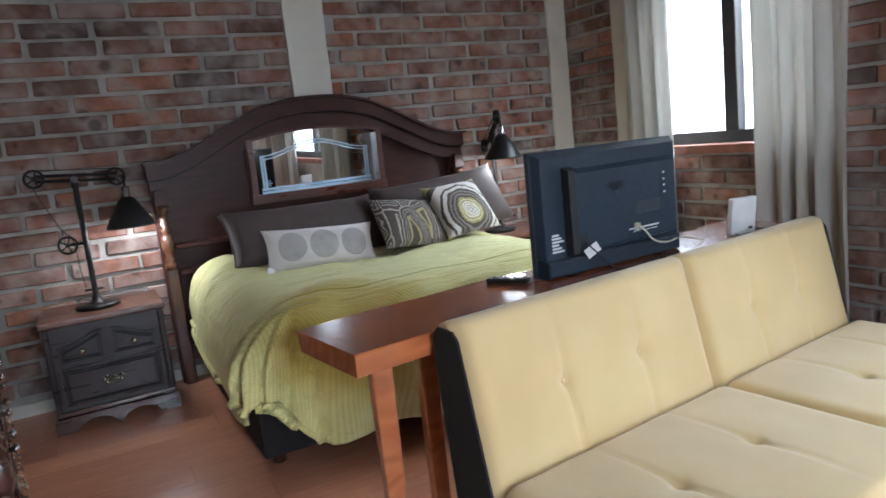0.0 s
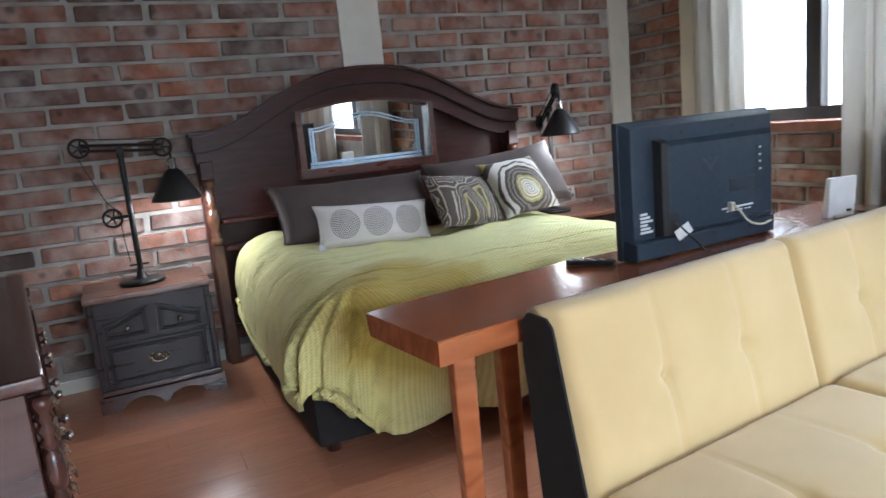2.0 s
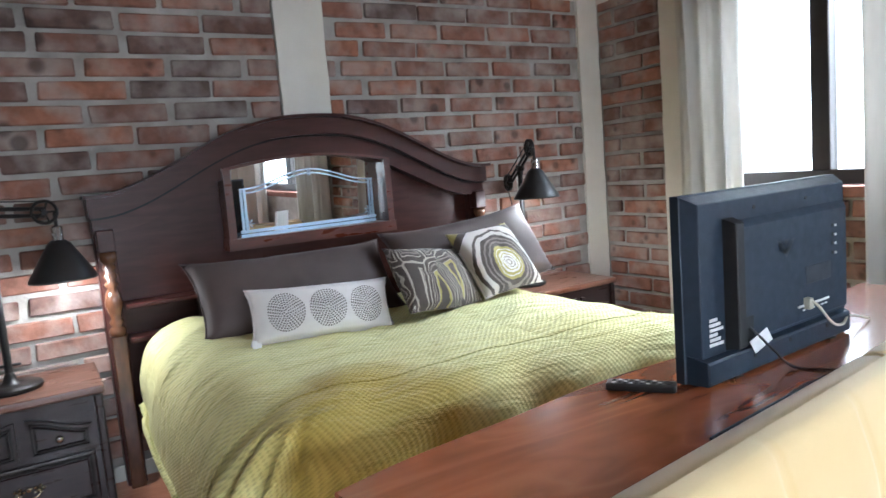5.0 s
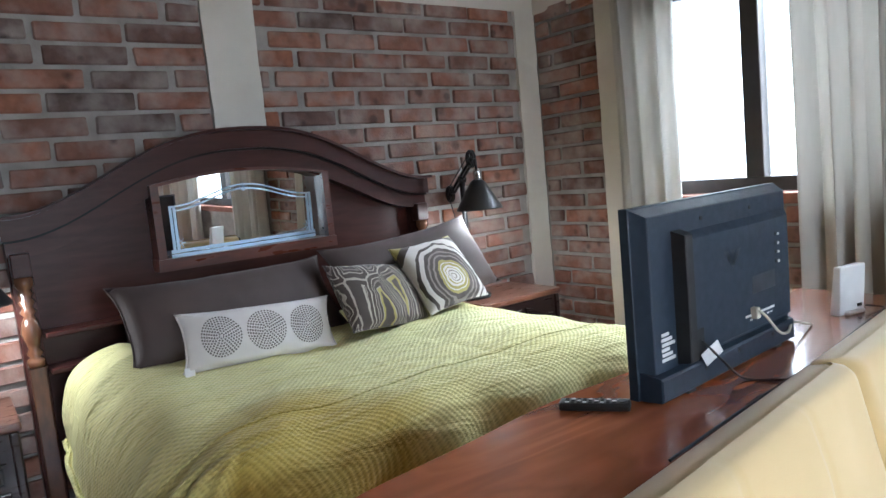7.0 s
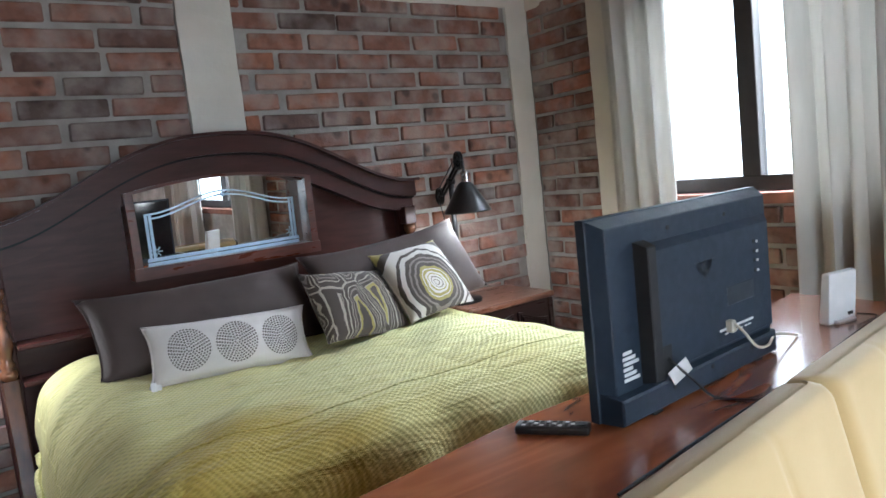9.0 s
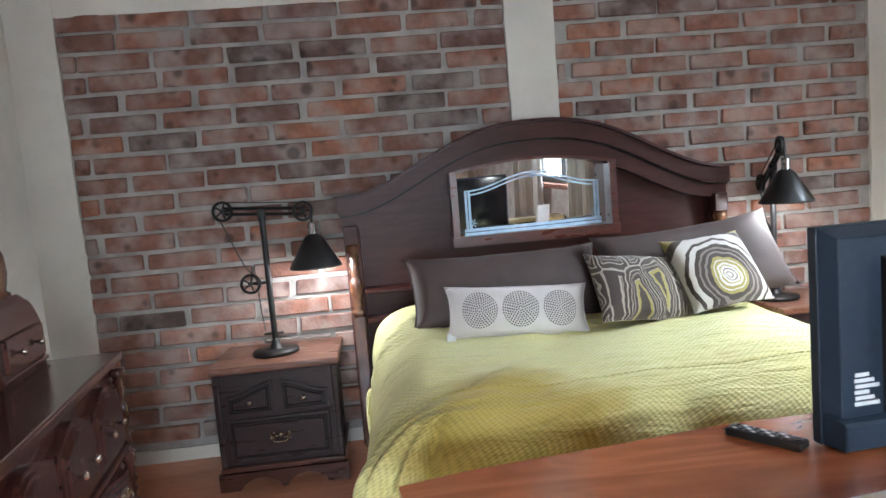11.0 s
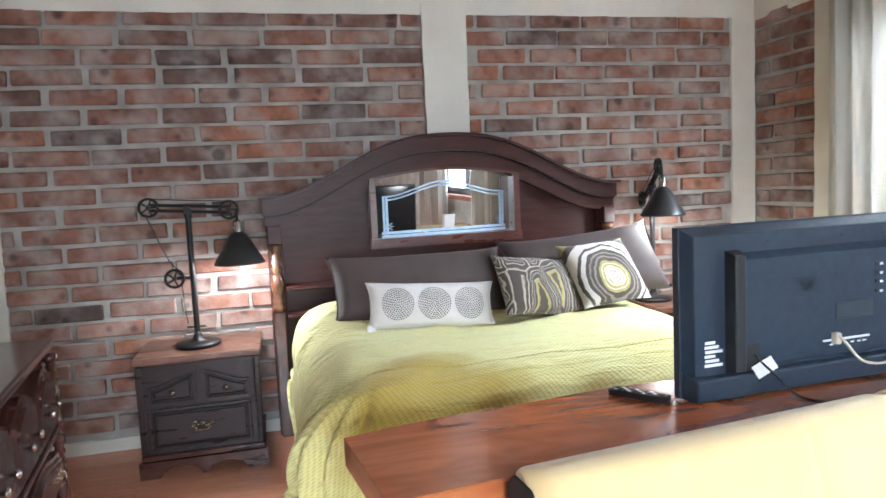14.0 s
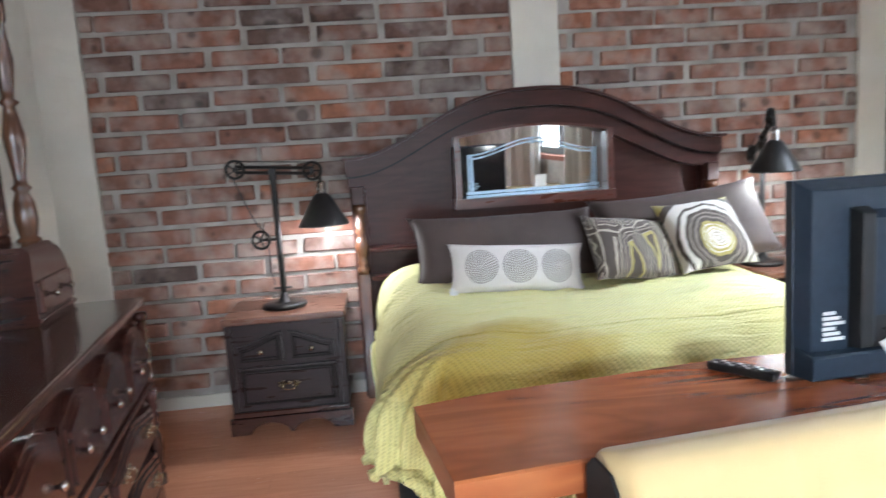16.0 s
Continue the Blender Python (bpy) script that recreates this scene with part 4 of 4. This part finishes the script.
bm = bmesh.new()
rows = []
N = 60
for i in range(N + 1):
    xb, yb = slab_edge(i / N, True)
    xf, yf = slab_edge(i / N, False)
    rows.append([bm.verts.new(v) for v in ((xf, yf + 0.004, TZ - 0.068), (xb, yb - 0.022, TZ - 0.068), (xb, yb - 0.006, TZ - 0.03), (xb, yb, TZ - 0.006), (xb, yb - 0.006, TZ), (xf, yf + 0.005, TZ), (xf, yf, TZ - 0.005))])
for a, b in zip(rows, rows[1:]):
    for k in range(7):
        bm.faces.new((a[k], a[(k + 1) % 7], b[(k + 1) % 7], b[k]))
bm.faces.new(rows[0])
bm.faces.new(rows[-1][::-1])
part("tabletop", bm, M_SLAB, table, "thick reddish polished slab with a wavy edge")
for x, y in ((1.245, 1.755), (1.455, 1.88), (3.18, 1.98), (3.32, 2.10)):
    bm = bmesh.new()
    box(-0.032, 0.032, -0.022, 0.022, 0.0, TZ - 0.069, 0.004, 1, bm)
    for v in bm.verts:
        v.co.x *= 0.85 + 0.3 * v.co.z
    part("leg", bm, M_SLAB, table, m=pose(x, y, 0))

# ---- television, seen from behind ----
tv = thing("television", pose(2.385, 2.03, TZ, 0, 0, 3.6), "flat-screen television standing on the table, dark back towards the sofa", "television")
TW, TH, T0 = 0.382, 0.475, 0.005


def slab(rects, bm=None):
    """A shell through rectangles (y, x0, x1, z0, z1)."""
    bm = bm or bmesh.new()
    rr = [[bm.verts.new(v) for v in ((a, y, c), (b, y, c), (b, y, d), (a, y, d))] for y, a, b, c, d in rects]
    for p, q in zip(rr, rr[1:]):
        for k in range(4):
            bm.faces.new((p[k], p[(k + 1) % 4], q[(k + 1) % 4], q[k]))
    bm.faces.new(rr[0][::-1])
    bm.faces.new(rr[-1])
    return bm


bm = slab([(0.012, -TW, TW, T0, TH), (-0.012, -TW, TW, T0, TH), (-0.014, -TW + 0.003, TW - 0.003, T0 + 0.003, TH - 0.003), (-0.048, -TW + 0.022, TW - 0.022, T0 + 0.004, TH - 0.022), (-0.050, -TW + 0.025, TW - 0.025, T0 + 0.008, TH - 0.025)])
shell = part("body", bm, M_TVPLASTIC, tv, "blue-black plastic back shell")
part("screen", box(-TW + 0.012, TW - 0.012, 0.0122, 0.0145, T0 + 0.03, TH - 0.012), M_SCREEN, tv, "black glossy screen")
bm = slab([(-0.0495, -0.235, TW - 0.03, T0 + 0.075, TH - 0.075), (-0.066, -0.222, TW - 0.045, T0 + 0.08, TH - 0.092), (-0.068, -0.219, TW - 0.048, T0 + 0.083, TH - 0.095)])
part("raised_panel", bm, M_TVPLASTIC, tv)
bm = slab([(-0.0495, -0.262, -0.215, T0 + 0.07, TH - 0.066), (-0.084, -0.256, -0.222, T0 + 0.075, TH - 0.078), (-0.086, -0.253, -0.225, T0 + 0.078, TH - 0.082)])
# rib coloured darker than the shell to stand for its shaded left face
part("upright_rib", bm, M_TVDARK, tv)
bm = slab([(-0.012, -TW + 0.004, TW - 0.03, T0 + 0.001, T0 + 0.074), (-0.070, -TW + 0.012, TW - 0.04, T0 + 0.002, T0 + 0.062), (-0.074, -TW + 0.016, TW - 0.044, T0 + 0.006, T0 + 0.056)])
part("speaker_bar", bm, M_TVPLASTIC, tv)
for x in (-0.24, 0.24):
    part("foot", box(x - 0.02, x + 0.02, -0.075, 0.075, 0.0, T0 + 0.002, 0.004, 1), M_TVDARK, tv)
bm = bmesh.new()
for s in (-1, 1):
    v = [bm.verts.new(Vector((0.0 + s * a, -0.0695, z))) for a, z in ((0.0, 0.275), (0.046, 0.325), (0.026, 0.325), (0.0, 0.297))]
    bm.faces.new(v if s > 0 else v[::-1])
v = [bm.verts.new(Vector((0.0 + a, -0.0695, z))) for a, z in ((-0.016, 0.325), (0.0, 0.308), (0.016, 0.325))]
bm.faces.new(v)
bmesh.ops.solidify(bm, geom=bm.faces[:], thickness=0.001)
part("emblem", bm, M_EMBLEM, tv, "dark angular emblem")
part("port_strip", box(0.055, 0.225, -0.0705, -0.0675, 0.125, 0.131), M_LABEL, tv, "white printed strip beside the sockets")
rng = random.Random(4)
for x in (0.08, 0.105, 0.13, 0.155, 0.18, 0.2):
    part("port_mark", box(x, x + 0.012, -0.0702, -0.0675, 0.113, 0.117), M_LABEL, tv)
part("vent_patch", box(0.10, 0.24, -0.0695, -0.0675, 0.185, 0.235, 0.001, 1), M_EMBLEM, tv)
for z in (0.33, 0.303, 0.278, 0.25):
    part("side_mark", box(0.264, 0.273, -0.0702, -0.0675, z, z + 0.007), M_LABEL, tv, "small white socket markings")
    part("side_socket", box(0.247, 0.256, -0.0698, -0.0675, z + 0.001, z + 0.011), M_TVDARK, tv)
for k in range(6):
    part("sticker", box(-0.33 + 0.002 * (k % 2), -0.272 - 0.012 * (k % 3), -0.0515, -0.0492, 0.095 + k * 0.0125, 0.103 + k * 0.0125), M_LABEL, tv, "white printed rating sticker")
for x, z in ((-0.12, TH - 0.05), (0.14, TH - 0.05), (-0.17, 0.045), (0.0, 0.05), (0.2, 0.05)):
    part("screw", lathe([(0.006, 0), (0.006, 0.003), (0.002, 0.003)], 10, m=pose(x, -0.0725 if z < 0.1 else -0.049, z, 90)), M_TVDARK, tv)
part("cable_slot", box(-0.205, -0.165, -0.0692, -0.066, 0.075, 0.15), M_TVDARK, tv)
part("power_tag", box(-0.022, 0.022, -0.0015, 0.0015, -0.03, 0.03, 0.001, 1), M_LABEL, tv, "white paper tag on the power cord", m=pose(-0.165, -0.088, 0.085, 20, 55, 0))
part("plug", box(0.085, 0.105, -0.088, -0.066, 0.118, 0.150, 0.003, 1), M_RUBBER, tv)
part("power_cord", tube(arc([(-0.185, -0.072, 0.12), (-0.175, -0.088, 0.10), (-0.13, -0.10, 0.055), (-0.09, -0.13, 0.006), (-0.06, -0.20, 0.005), (-0.03, -0.24, 0.005)], 8), 0.0035, 6), M_BLACKCABLE, tv, smooth=True)
part("aerial_cord", tube(arc([(0.095, -0.082, 0.145), (0.10, -0.105, 0.125), (0.14, -0.12, 0.075), (0.24, -0.10, 0.05), (0.37, -0.06, 0.045), (0.52, -0.05, 0.005)], 10), 0.004, 8), M_RUBBER, tv, "cream cord plugged into the back", True)

# ---- small things on the table ----
remote = thing("remote_control", pose(1.915, 2.055, TZ, 0, 0, -54), "black remote control with pale buttons lying on the table", "remote control")
bm = box(-0.085, 0.085, -0.022, 0.022, 0.0, 0.020, 0.007, 3)
part("body", bm, M_SHADE, remote, smooth=True)
for i in range(9):
    for j in range(3):
        part("button", box(-0.070 + i * 0.014, -0.061 + i * 0.014, -0.014 + j * 0.011, -0.007 + j * 0.011, 0.019, 0.0215, 0.001, 1), M_TVDARK if (i + j) % 3 else M_LABEL, remote)
part("ring_button", lathe([(0.010, 0.019), (0.012, 0.0215), (0.006, 0.0215)], 14, m=pose(0.066, 0, 0)), M_TVDARK, remote)
router = thing("router", pose(3.13, 2.0, TZ, 0, 0, -10), "white upright router box on the table", "router")
bm = box(-0.066, 0.066, -0.018, 0.018, 0.0, 0.162, 0.006, 2)
for v in bm.verts:
    v.co.y *= 1 - 1.5 * v.co.z
    v.co.x += 0.12 * v.co.z
part("body", bm, M_ROUTER, router)
part("stand", box(-0.04, 0.05, -0.034, 0.034, 0.0, 0.012, 0.004, 1), M_ROUTER, router)
part("socket", box(0.028, 0.05, -0.0205, -0.0175, 0.02, 0.03), M_TVDARK, router)
on_edge = [(3.18, 1.96, 0.02), (3.24, 1.93, 0.004), (3.10, 1.905, 0.004), (2.80, 1.862, 0.004), (2.51, 1.822, 0.004), (2.25, 1.80, 0.004), (2.03, 1.777, 0.004), (1.78, 1.748, 0.004)]
to_router = router.matrix_basis.inverted()
part("lead", tube(arc([to_router @ Vector((x, y, TZ + z)) for x, y, z in on_edge], 8), 0.0035, 6), M_BLACKCABLE, router, "thin black lead along the table edge")


# ---- sofa ----
sofa = thing("sofa", pose(1.418, 1.532, 0, 0, 0, 7.0), "cream yellow suede sofa bed with tufted split backrest and black sides", "sofa")


def cushion(name, x0, x1, depth, thick, tufts, frame_m, label):
    """A tufted upholstered slab; local x along, y up the slope, z out of it."""
    w = x1 - x0

    def surf(u, v):
        x, y = u * w, v * depth
        ex = min(u, 1 - u) * w
        ey = min(v, 1 - v) * depth
        R = 0.045
        drop = 0
        for e in (ex, ey):
            if e < R:
                drop += R - math.sqrt(max(0, R * R - (R - e) ** 2))
        z = thick + 0.016 * math.sin(math.pi * u) * math.sin(math.pi * v) - drop
        for tx, ty in tufts:
            d = math.hypot(x - tx * w, y - ty * depth)
            z -= 0.020 * math.exp(-(d / 0.022) ** 2) + 0.012 * math.exp(-(d / 0.075) ** 2)
            dx = abs(x - tx * w)
            z -= 0.011 * math.exp(-(dx / 0.009) ** 2) * math.exp(-((y - ty * depth) / 0.26) ** 2)
        z += 0.003 * noise.noise(Vector((x * 7, y * 7, w * 11 + depth)))
        return Vector((x0 + x, y, max(0.004, z)))

    bm = grid(surf, 72, 56)
    ob = part(name, bm, M_VELVET, sofa, label, True, frame_m)
    bm = bmesh.new()
    if name == "backrest":
        box(x0 + 0.002, x1 - 0.002, depth - 0.14, depth - 0.001, -0.045, 0.035, 0.03, 4, bm)
        part("top_roll", bm, M_VELVET, ob, "cream cloth wrapped over the top edge", True)
    else:
        box(x0 + 0.002, x1 - 0.002, 0.002, depth - 0.002, -0.005, 0.02, bm=bm)
        part("backing", bm, M_BLACKCLOTH, ob, "black cloth backing")
    for k, (tx, ty) in enumerate(tufts):
        part("button", lathe([(0.009, 0), (0.008, 0.003), (0.002, 0.005)], 12, m=pose(x0 + tx * w, ty * depth, thick - 0.022)), M_VELVET, ob, smooth=True)
    return ob


SPLIT, SW = 1.035, 2.03
TUFT = ((0.25, 0.5), (0.5, 0.5), (0.75, 0.5))
BACK = pose(0, -0.022, 0.265) @ pose(0, 0, 0, 76.5, 0, 0)
SEAT = pose(0, -0.80, 0.232)
for a, b in ((0.0, SPLIT), (SPLIT + 0.008, SW)):
    cushion("backrest", a, b, 0.545, 0.085, ((0.33, 0.50), (0.67, 0.50)), BACK, "cream tufted backrest section")
    cushion("seat", a, b, 0.70, 0.125, ((0.33, 0.52), (0.67, 0.52)), SEAT, "cream tufted seat section")
# black frame behind and under the cushions
bm = bmesh.new()
ring = [[bm.verts.new((x, y, z)) for y, z in ((-0.10, 0.20), (0.02, 0.13), (0.09, 0.14), (0.135, 0.66), (0.130, 0.69), (0.075, 0.69), (-0.018, 0.268))] for x in (-0.006, SW + 0.006)]
for k in range(7):
    bm.faces.new((ring[0][k], ring[0][(k + 1) % 7], ring[1][(k + 1) % 7], ring[1][k]))
bm.faces.new(ring[0])
bm.faces.new(ring[1][::-1])
part("back_frame", bm, M_BLACKCLOTH, sofa, "black cloth back frame")
for x in (-0.011, SW + 0.003):
    bm = bmesh.new()
    side = [[bm.verts.new((x + dx, y, z)) for y, z in ((-0.088, 0.25), (0.018, 0.755), (0.040, 0.778), (0.110, 0.782), (0.138, 0.755), (0.140, 0.66), (0.09, 0.14), (-0.02, 0.13))] for dx in (0.0, 0.008)]
    for k in range(8):
        bm.faces.new((side[0][k], side[0][(k + 1) % 8], side[1][(k + 1) % 8], side[1][k]))
    bm.faces.new(side[0][::-1])
    bm.faces.new(side[1])
    part("side_panel", bm, M_BLACKCLOTH, sofa, "black cloth side of the backrest")
part("seat_frame", box(0.01, SW - 0.01, -0.785, -0.105, 0.13, 0.225, 0.01, 2), M_BLACKCLOTH, sofa, "black cloth seat frame")
for x in (0.12, SW - 0.12):
    for y in (-0.68, -0.18):
        part("leg", lathe([(0.018, 0.0), (0.026, 0.132)], 12, m=pose(x, y, 0)), M_STEEL, sofa, "metal leg")


# ---- dresser with mirror ----
DX, DY0, DY1, DH = 0.075, 1.72, 3.27, 0.862
DRESSER_TURN = pose(0.093, 3.27, 0, 0, 0, 7.3) @ Matrix.Translation((-0.093, -3.27, 0))
dresser = thing("dresser", DRESSER_TURN, "glossy dark mahogany dresser with many drawers and metal pulls", "dresser")
part("body", box(-0.46, DX - 0.02, DY0 + 0.02, DY1 - 0.02, 0.09, DH - 0.036, 0.004, 1), M_DRESSER, dresser)
part("top", box(-0.47, DX + 0.018, DY0, DY1, DH - 0.035, DH, 0.010, 3), M_DRESSER, dresser, "polished dark top")
part("plinth", box(-0.46, DX + 0.005, DY0 + 0.005, DY1 - 0.005, 0.0, 0.089, 0.012, 2), M_DRESSER, dresser)
part("waist_moulding", box(DX - 0.03, DX + 0.016, DY0 + 0.01, DY1 - 0.01, 0.50, 0.525, 0.008, 2), M_DRESSER, dresser)
for y in (DY1 - 0.045, DY0 + 0.045):
    part("turned_column", lathe([(r * 0.8, z * 0.85) for r, z in TURN_PROFILE], 16, m=pose(DX + 0.004, y, 0.527)), M_DRESSER, dresser, smooth=True)
    part("turned_column", lathe([(r * 0.8, z * 1.2) for r, z in TURN_PROFILE], 16, m=pose(DX + 0.004, y, 0.095)), M_DRESSER, dresser, smooth=True)
span = (DY1 - DY0 - 0.18) / 4
for row, (z0, z1) in enumerate(((0.540, 0.795), (0.315, 0.488), (0.115, 0.300))):
    cols = 4 if row == 0 else 2
    wd = (DY1 - DY0 - 0.18) / cols
    for c in range(cols):
        a = DY0 + 0.09 + c * wd + 0.012
        b = a + wd - 0.024
        # front in its own frame: x runs along the dresser, -y points out
        F = Matrix(((0, -1, 0, DX), (1, 0, 0, a), (0, 0, 1, 0), (0, 0, 0, 1)))
        w = b - a

        def edge(x, w=w, z1=z1):
            return z1 - 0.045 * (1 - math.cos(2 * math.pi * x / w)) / 2 * (-1) - 0.045
        dr = part("drawer", band(edge, lambda x: z0, 0, w, -0.012, 0.018, 18), M_DRESSER, dresser, m=F)
        bm = bmesh.new()
        band(lambda x: edge(x) - 0.02, lambda x: z0 + 0.02, 0.02, w - 0.02, -0.020, -0.0115, 18, bm)
        band(lambda x: edge(x) - 0.036, lambda x: z0 + 0.036, 0.036, w - 0.036, -0.027, -0.0195, 18, bm)
        part("raised_field", bm, M_DRESSER, dr)
        if row == 0:
            for fx in (0.3, 0.7):
                knob(dr, w * fx, -0.027, (z0 + z1) / 2 - 0.02)
        else:
            for fx in (0.22, 0.78):
                bail(dr, pose(w * fx, -0.027, (z0 + z1) / 2 - 0.005))

hutch = thing("dresser_mirror", DRESSER_TURN, "dark wooden dresser mirror with turned posts and small side drawers", "mirror")
for y0, y1 in ((2.86, DY1 - 0.02), (DY0 + 0.02, 2.12)):
    mid = (y0 + y1) / 2
    far = y0 > 2.5

    def rise(y, far=far, y0=y0, y1=y1):
        s = (y - y0) / (y1 - y0)
        s = s if far else 1 - s
        return DH + 0.27 - 0.11 * max(0.0, (s - 0.62) / 0.38) ** 2.2
    bm = bmesh.new()
    rows = []
    for i in range(25):
        y = y0 + (y1 - y0) * i / 24
        rows.append([bm.verts.new(v) for v in ((-0.155, y, DH + 0.001), (-0.455, y, DH + 0.001), (-0.455, y, rise(y)), (-0.175, y, rise(y)), (-0.155, y, rise(y) - 0.02))])
    for a, b in zip(rows, rows[1:]):
        for k in range(5):
            bm.faces.new((a[k], a[(k + 1) % 5], b[(k + 1) % 5], b[k]))
    bm.faces.new(rows[0])
    bm.faces.new(rows[-1][::-1])
    box_ob = part("side_box", bm, M_DRESSER, hutch)
    part("moulding", box(-0.16, -0.143, y0 + 0.004, y1 - 0.004, DH + 0.012, DH + 0.028, 0.005, 2), M_DRESSER, hutch)
    F = Matrix(((0, -1, 0, -0.155), (1, 0, 0, y0 + 0.03), (0, 0, 1, 0), (0, 0, 0, 1)))
    w = y1 - y0 - 0.06
    dr = part("drawer", box(0, w, -0.014, 0.006, DH + 0.04, DH + 0.15, 0.004, 1), M_DRESSER, hutch, m=F)
    knob(dr, w * 0.75, -0.014, DH + 0.095)
    knob(dr, w * 0.25, -0.014, DH + 0.095)
    py = y1 - 0.13 if far else y0 + 0.13
    prof = [(0.042, 0.0), (0.042, 0.03), (0.030, 0.04), (0.034, 0.06), (0.040, 0.10), (0.036, 0.16), (0.022, 0.20), (0.034, 0.215), (0.022, 0.23), (0.020, 0.25), (0.034, 0.36), (0.036, 0.40), (0.024, 0.47), (0.018, 0.50), (0.034, 0.515), (0.018, 0.53), (0.022, 0.56), (0.034, 0.66), (0.022, 0.78), (0.030, 0.80), (0.030, 0.90), (0.036, 0.92), (0.036, 0.95)]
    part("post", lathe(prof, 20, m=pose(-0.235, py, DH + 0.245)), M_TURNED, hutch, "glossy turned wooden post", True)
part("mirror_glass", box(-0.292, -0.286, 2.00, 2.99, DH + 0.30, 2.02), M_MIRROR, hutch, "clear mirror pane")
bm = bmesh.new()
for a in ((1.93, 3.06, DH + 0.24, DH + 0.30), (1.93, 3.06, 2.02, 2.09), (1.93, 2.00, DH + 0.30, 2.02), (2.99, 3.06, DH + 0.30, 2.02)):
    box(-0.32, -0.27, a[0], a[1], a[2], a[3], 0.006, 1, bm)
part("frame", bm, M_DRESSER, hutch)
part("backboard", box(-0.326, -0.298, 1.99, 3.0, DH + 0.001, 2.03), M_DRESSER, hutch)
part("cornice", box(-0.34, -0.17, 1.75, 3.24, 2.058, 2.13, 0.02, 3), M_DRESSER, hutch)


# ---- floor boards ----
PW, PL = 0.19, 1.21
plank_mesh = mesh_of("plank", box(0, PL - 0.0008, 0, PW - 0.0008, -0.011, 0.0, 0.0006, 1), M_FLOOR)
for k in range(int((NY - SY) / PW) + 1):
    x = WX - 0.1 - (k * 0.47) % PL
    while x < EX:
        y = NY - 0.002 - (k + 1) * PW
        x0, x1 = max(x, WX), min(x + PL, EX)
        if x1 - x0 > 0.1:
            if x1 - x0 > PL - 0.01:
                ob = new("plank", plank_mesh)
            else:
                ob = new("plank", mesh_of("plank", box(0, x1 - x0 - 0.0008, 0, PW - 0.0008, -0.011, 0.0, 0.0006, 1), M_FLOOR))
            ob.parent = floor
            ob.location = (x0, y, 0)
        x += PL

# ---- bricks ----
BL, BH, JT = 0.345, 0.080, 0.0255


def brick_mesh(length, seed):
    bm = box(0, length, -0.006, 0.020, 0, BH, 0.006, 1)
    for v in bm.verts:
        j = noise.noise_vector(v.co * 14 + Vector((seed * 3.1, 0, 0)))
        v.co += Vector((j.x * 0.009, j.y * 0.004, j.z * 0.007))
    return mesh_of("brick", bm, M_BRICK)


FULL = [brick_mesh(BL, s) for s in range(12)]
rng = random.Random(11)


def lay(parent, a0, a1, z0, z1, place, holes=(), length=0.347, phase=lambda r: 0.18 * (r % 2), first=0):
    """Running bond between a0 and a1; place(a, z) gives a brick's pose."""
    pitch = length + JT
    rows = round((z1 - z0) / (BH + JT - 0.002))
    step = (z1 - z0) / rows
    for r in range(first, rows):
        z = z0 + r * step + JT / 2
        a = a0 - pitch + (phase(r) - a0) % pitch + rng.uniform(-0.02, 0.02)
        while a < a1:
            ln = length + rng.uniform(-0.022, 0.014)
            s, e = max(a, a0 + 0.004), min(a + ln, a1 - 0.004)
            for h0, h1, hz0, hz1 in holes:
                if z + BH > hz0 and z < hz1:
                    if s < h1 and e > h0:
                        if h0 - s > e - h1:
                            e = min(e, h0 - 0.004)
                        else:
                            s = max(s, h1 + 0.004)
            if e - s > 0.045:
                full = e - s > BL - 0.06
                ob = new("brick", rng.choice(FULL) if full else brick_mesh(e - s, rng.randint(0, 99)))
                ob.parent = parent
                m = place(s, z + rng.uniform(-0.003, 0.003))
                m = m @ pose(0, rng.uniform(-0.002, 0.003), 0, rng.uniform(-0.6, 0.6), rng.uniform(-0.5, 0.5), rng.uniform(-0.4, 0.4))
                if full:
                    m = m @ Matrix.Diagonal(((e - s) / BL, 1, 1, 1))
                ob.matrix_basis = m
            a += ln + JT + (length - ln) * 0.8


def on_north(a, z):
    return pose(a, NY, z)


def on_east(a, z):
    return pose(EX, NY - a, z, 0, 0, -90)


COURSE = 0.1037


def west_bond(r):
    return (1.13 if r == 20 else 0.98) if r % 2 == 0 else (0.95 if r == 21 else 1.165)


def east_bond(r):
    return 2.21 if r % 2 == 0 else 2.377


lay(north, COLUMNS[0][1], COLUMNS[1][0], 0.002, 0.002 + 23 * COURSE, on_north, (), 0.347, west_bond, 1)
lay(north, COLUMNS[1][1], COLUMNS[2][0], 0.002, 0.002 + 23 * COURSE, on_north, (), 0.311, east_bond, 1)
lay(north, COLUMNS[0][1], COLUMNS[1][0], BEAM1, 2.886, on_north)
lay(north, COLUMNS[1][1], COLUMNS[2][0], BEAM1, 2.886, on_north)
lay(east, 0.02, 2.9, 0.002, 0.002 + 23 * COURSE, on_east, [(NY - 3.82, NY - 3.66, -1, 3)] + [(NY - y1 - 0.005, NY - y0 + 0.005, z0 - 0.065, z1) for y0, y1, z0, z1 in WINDOWS])
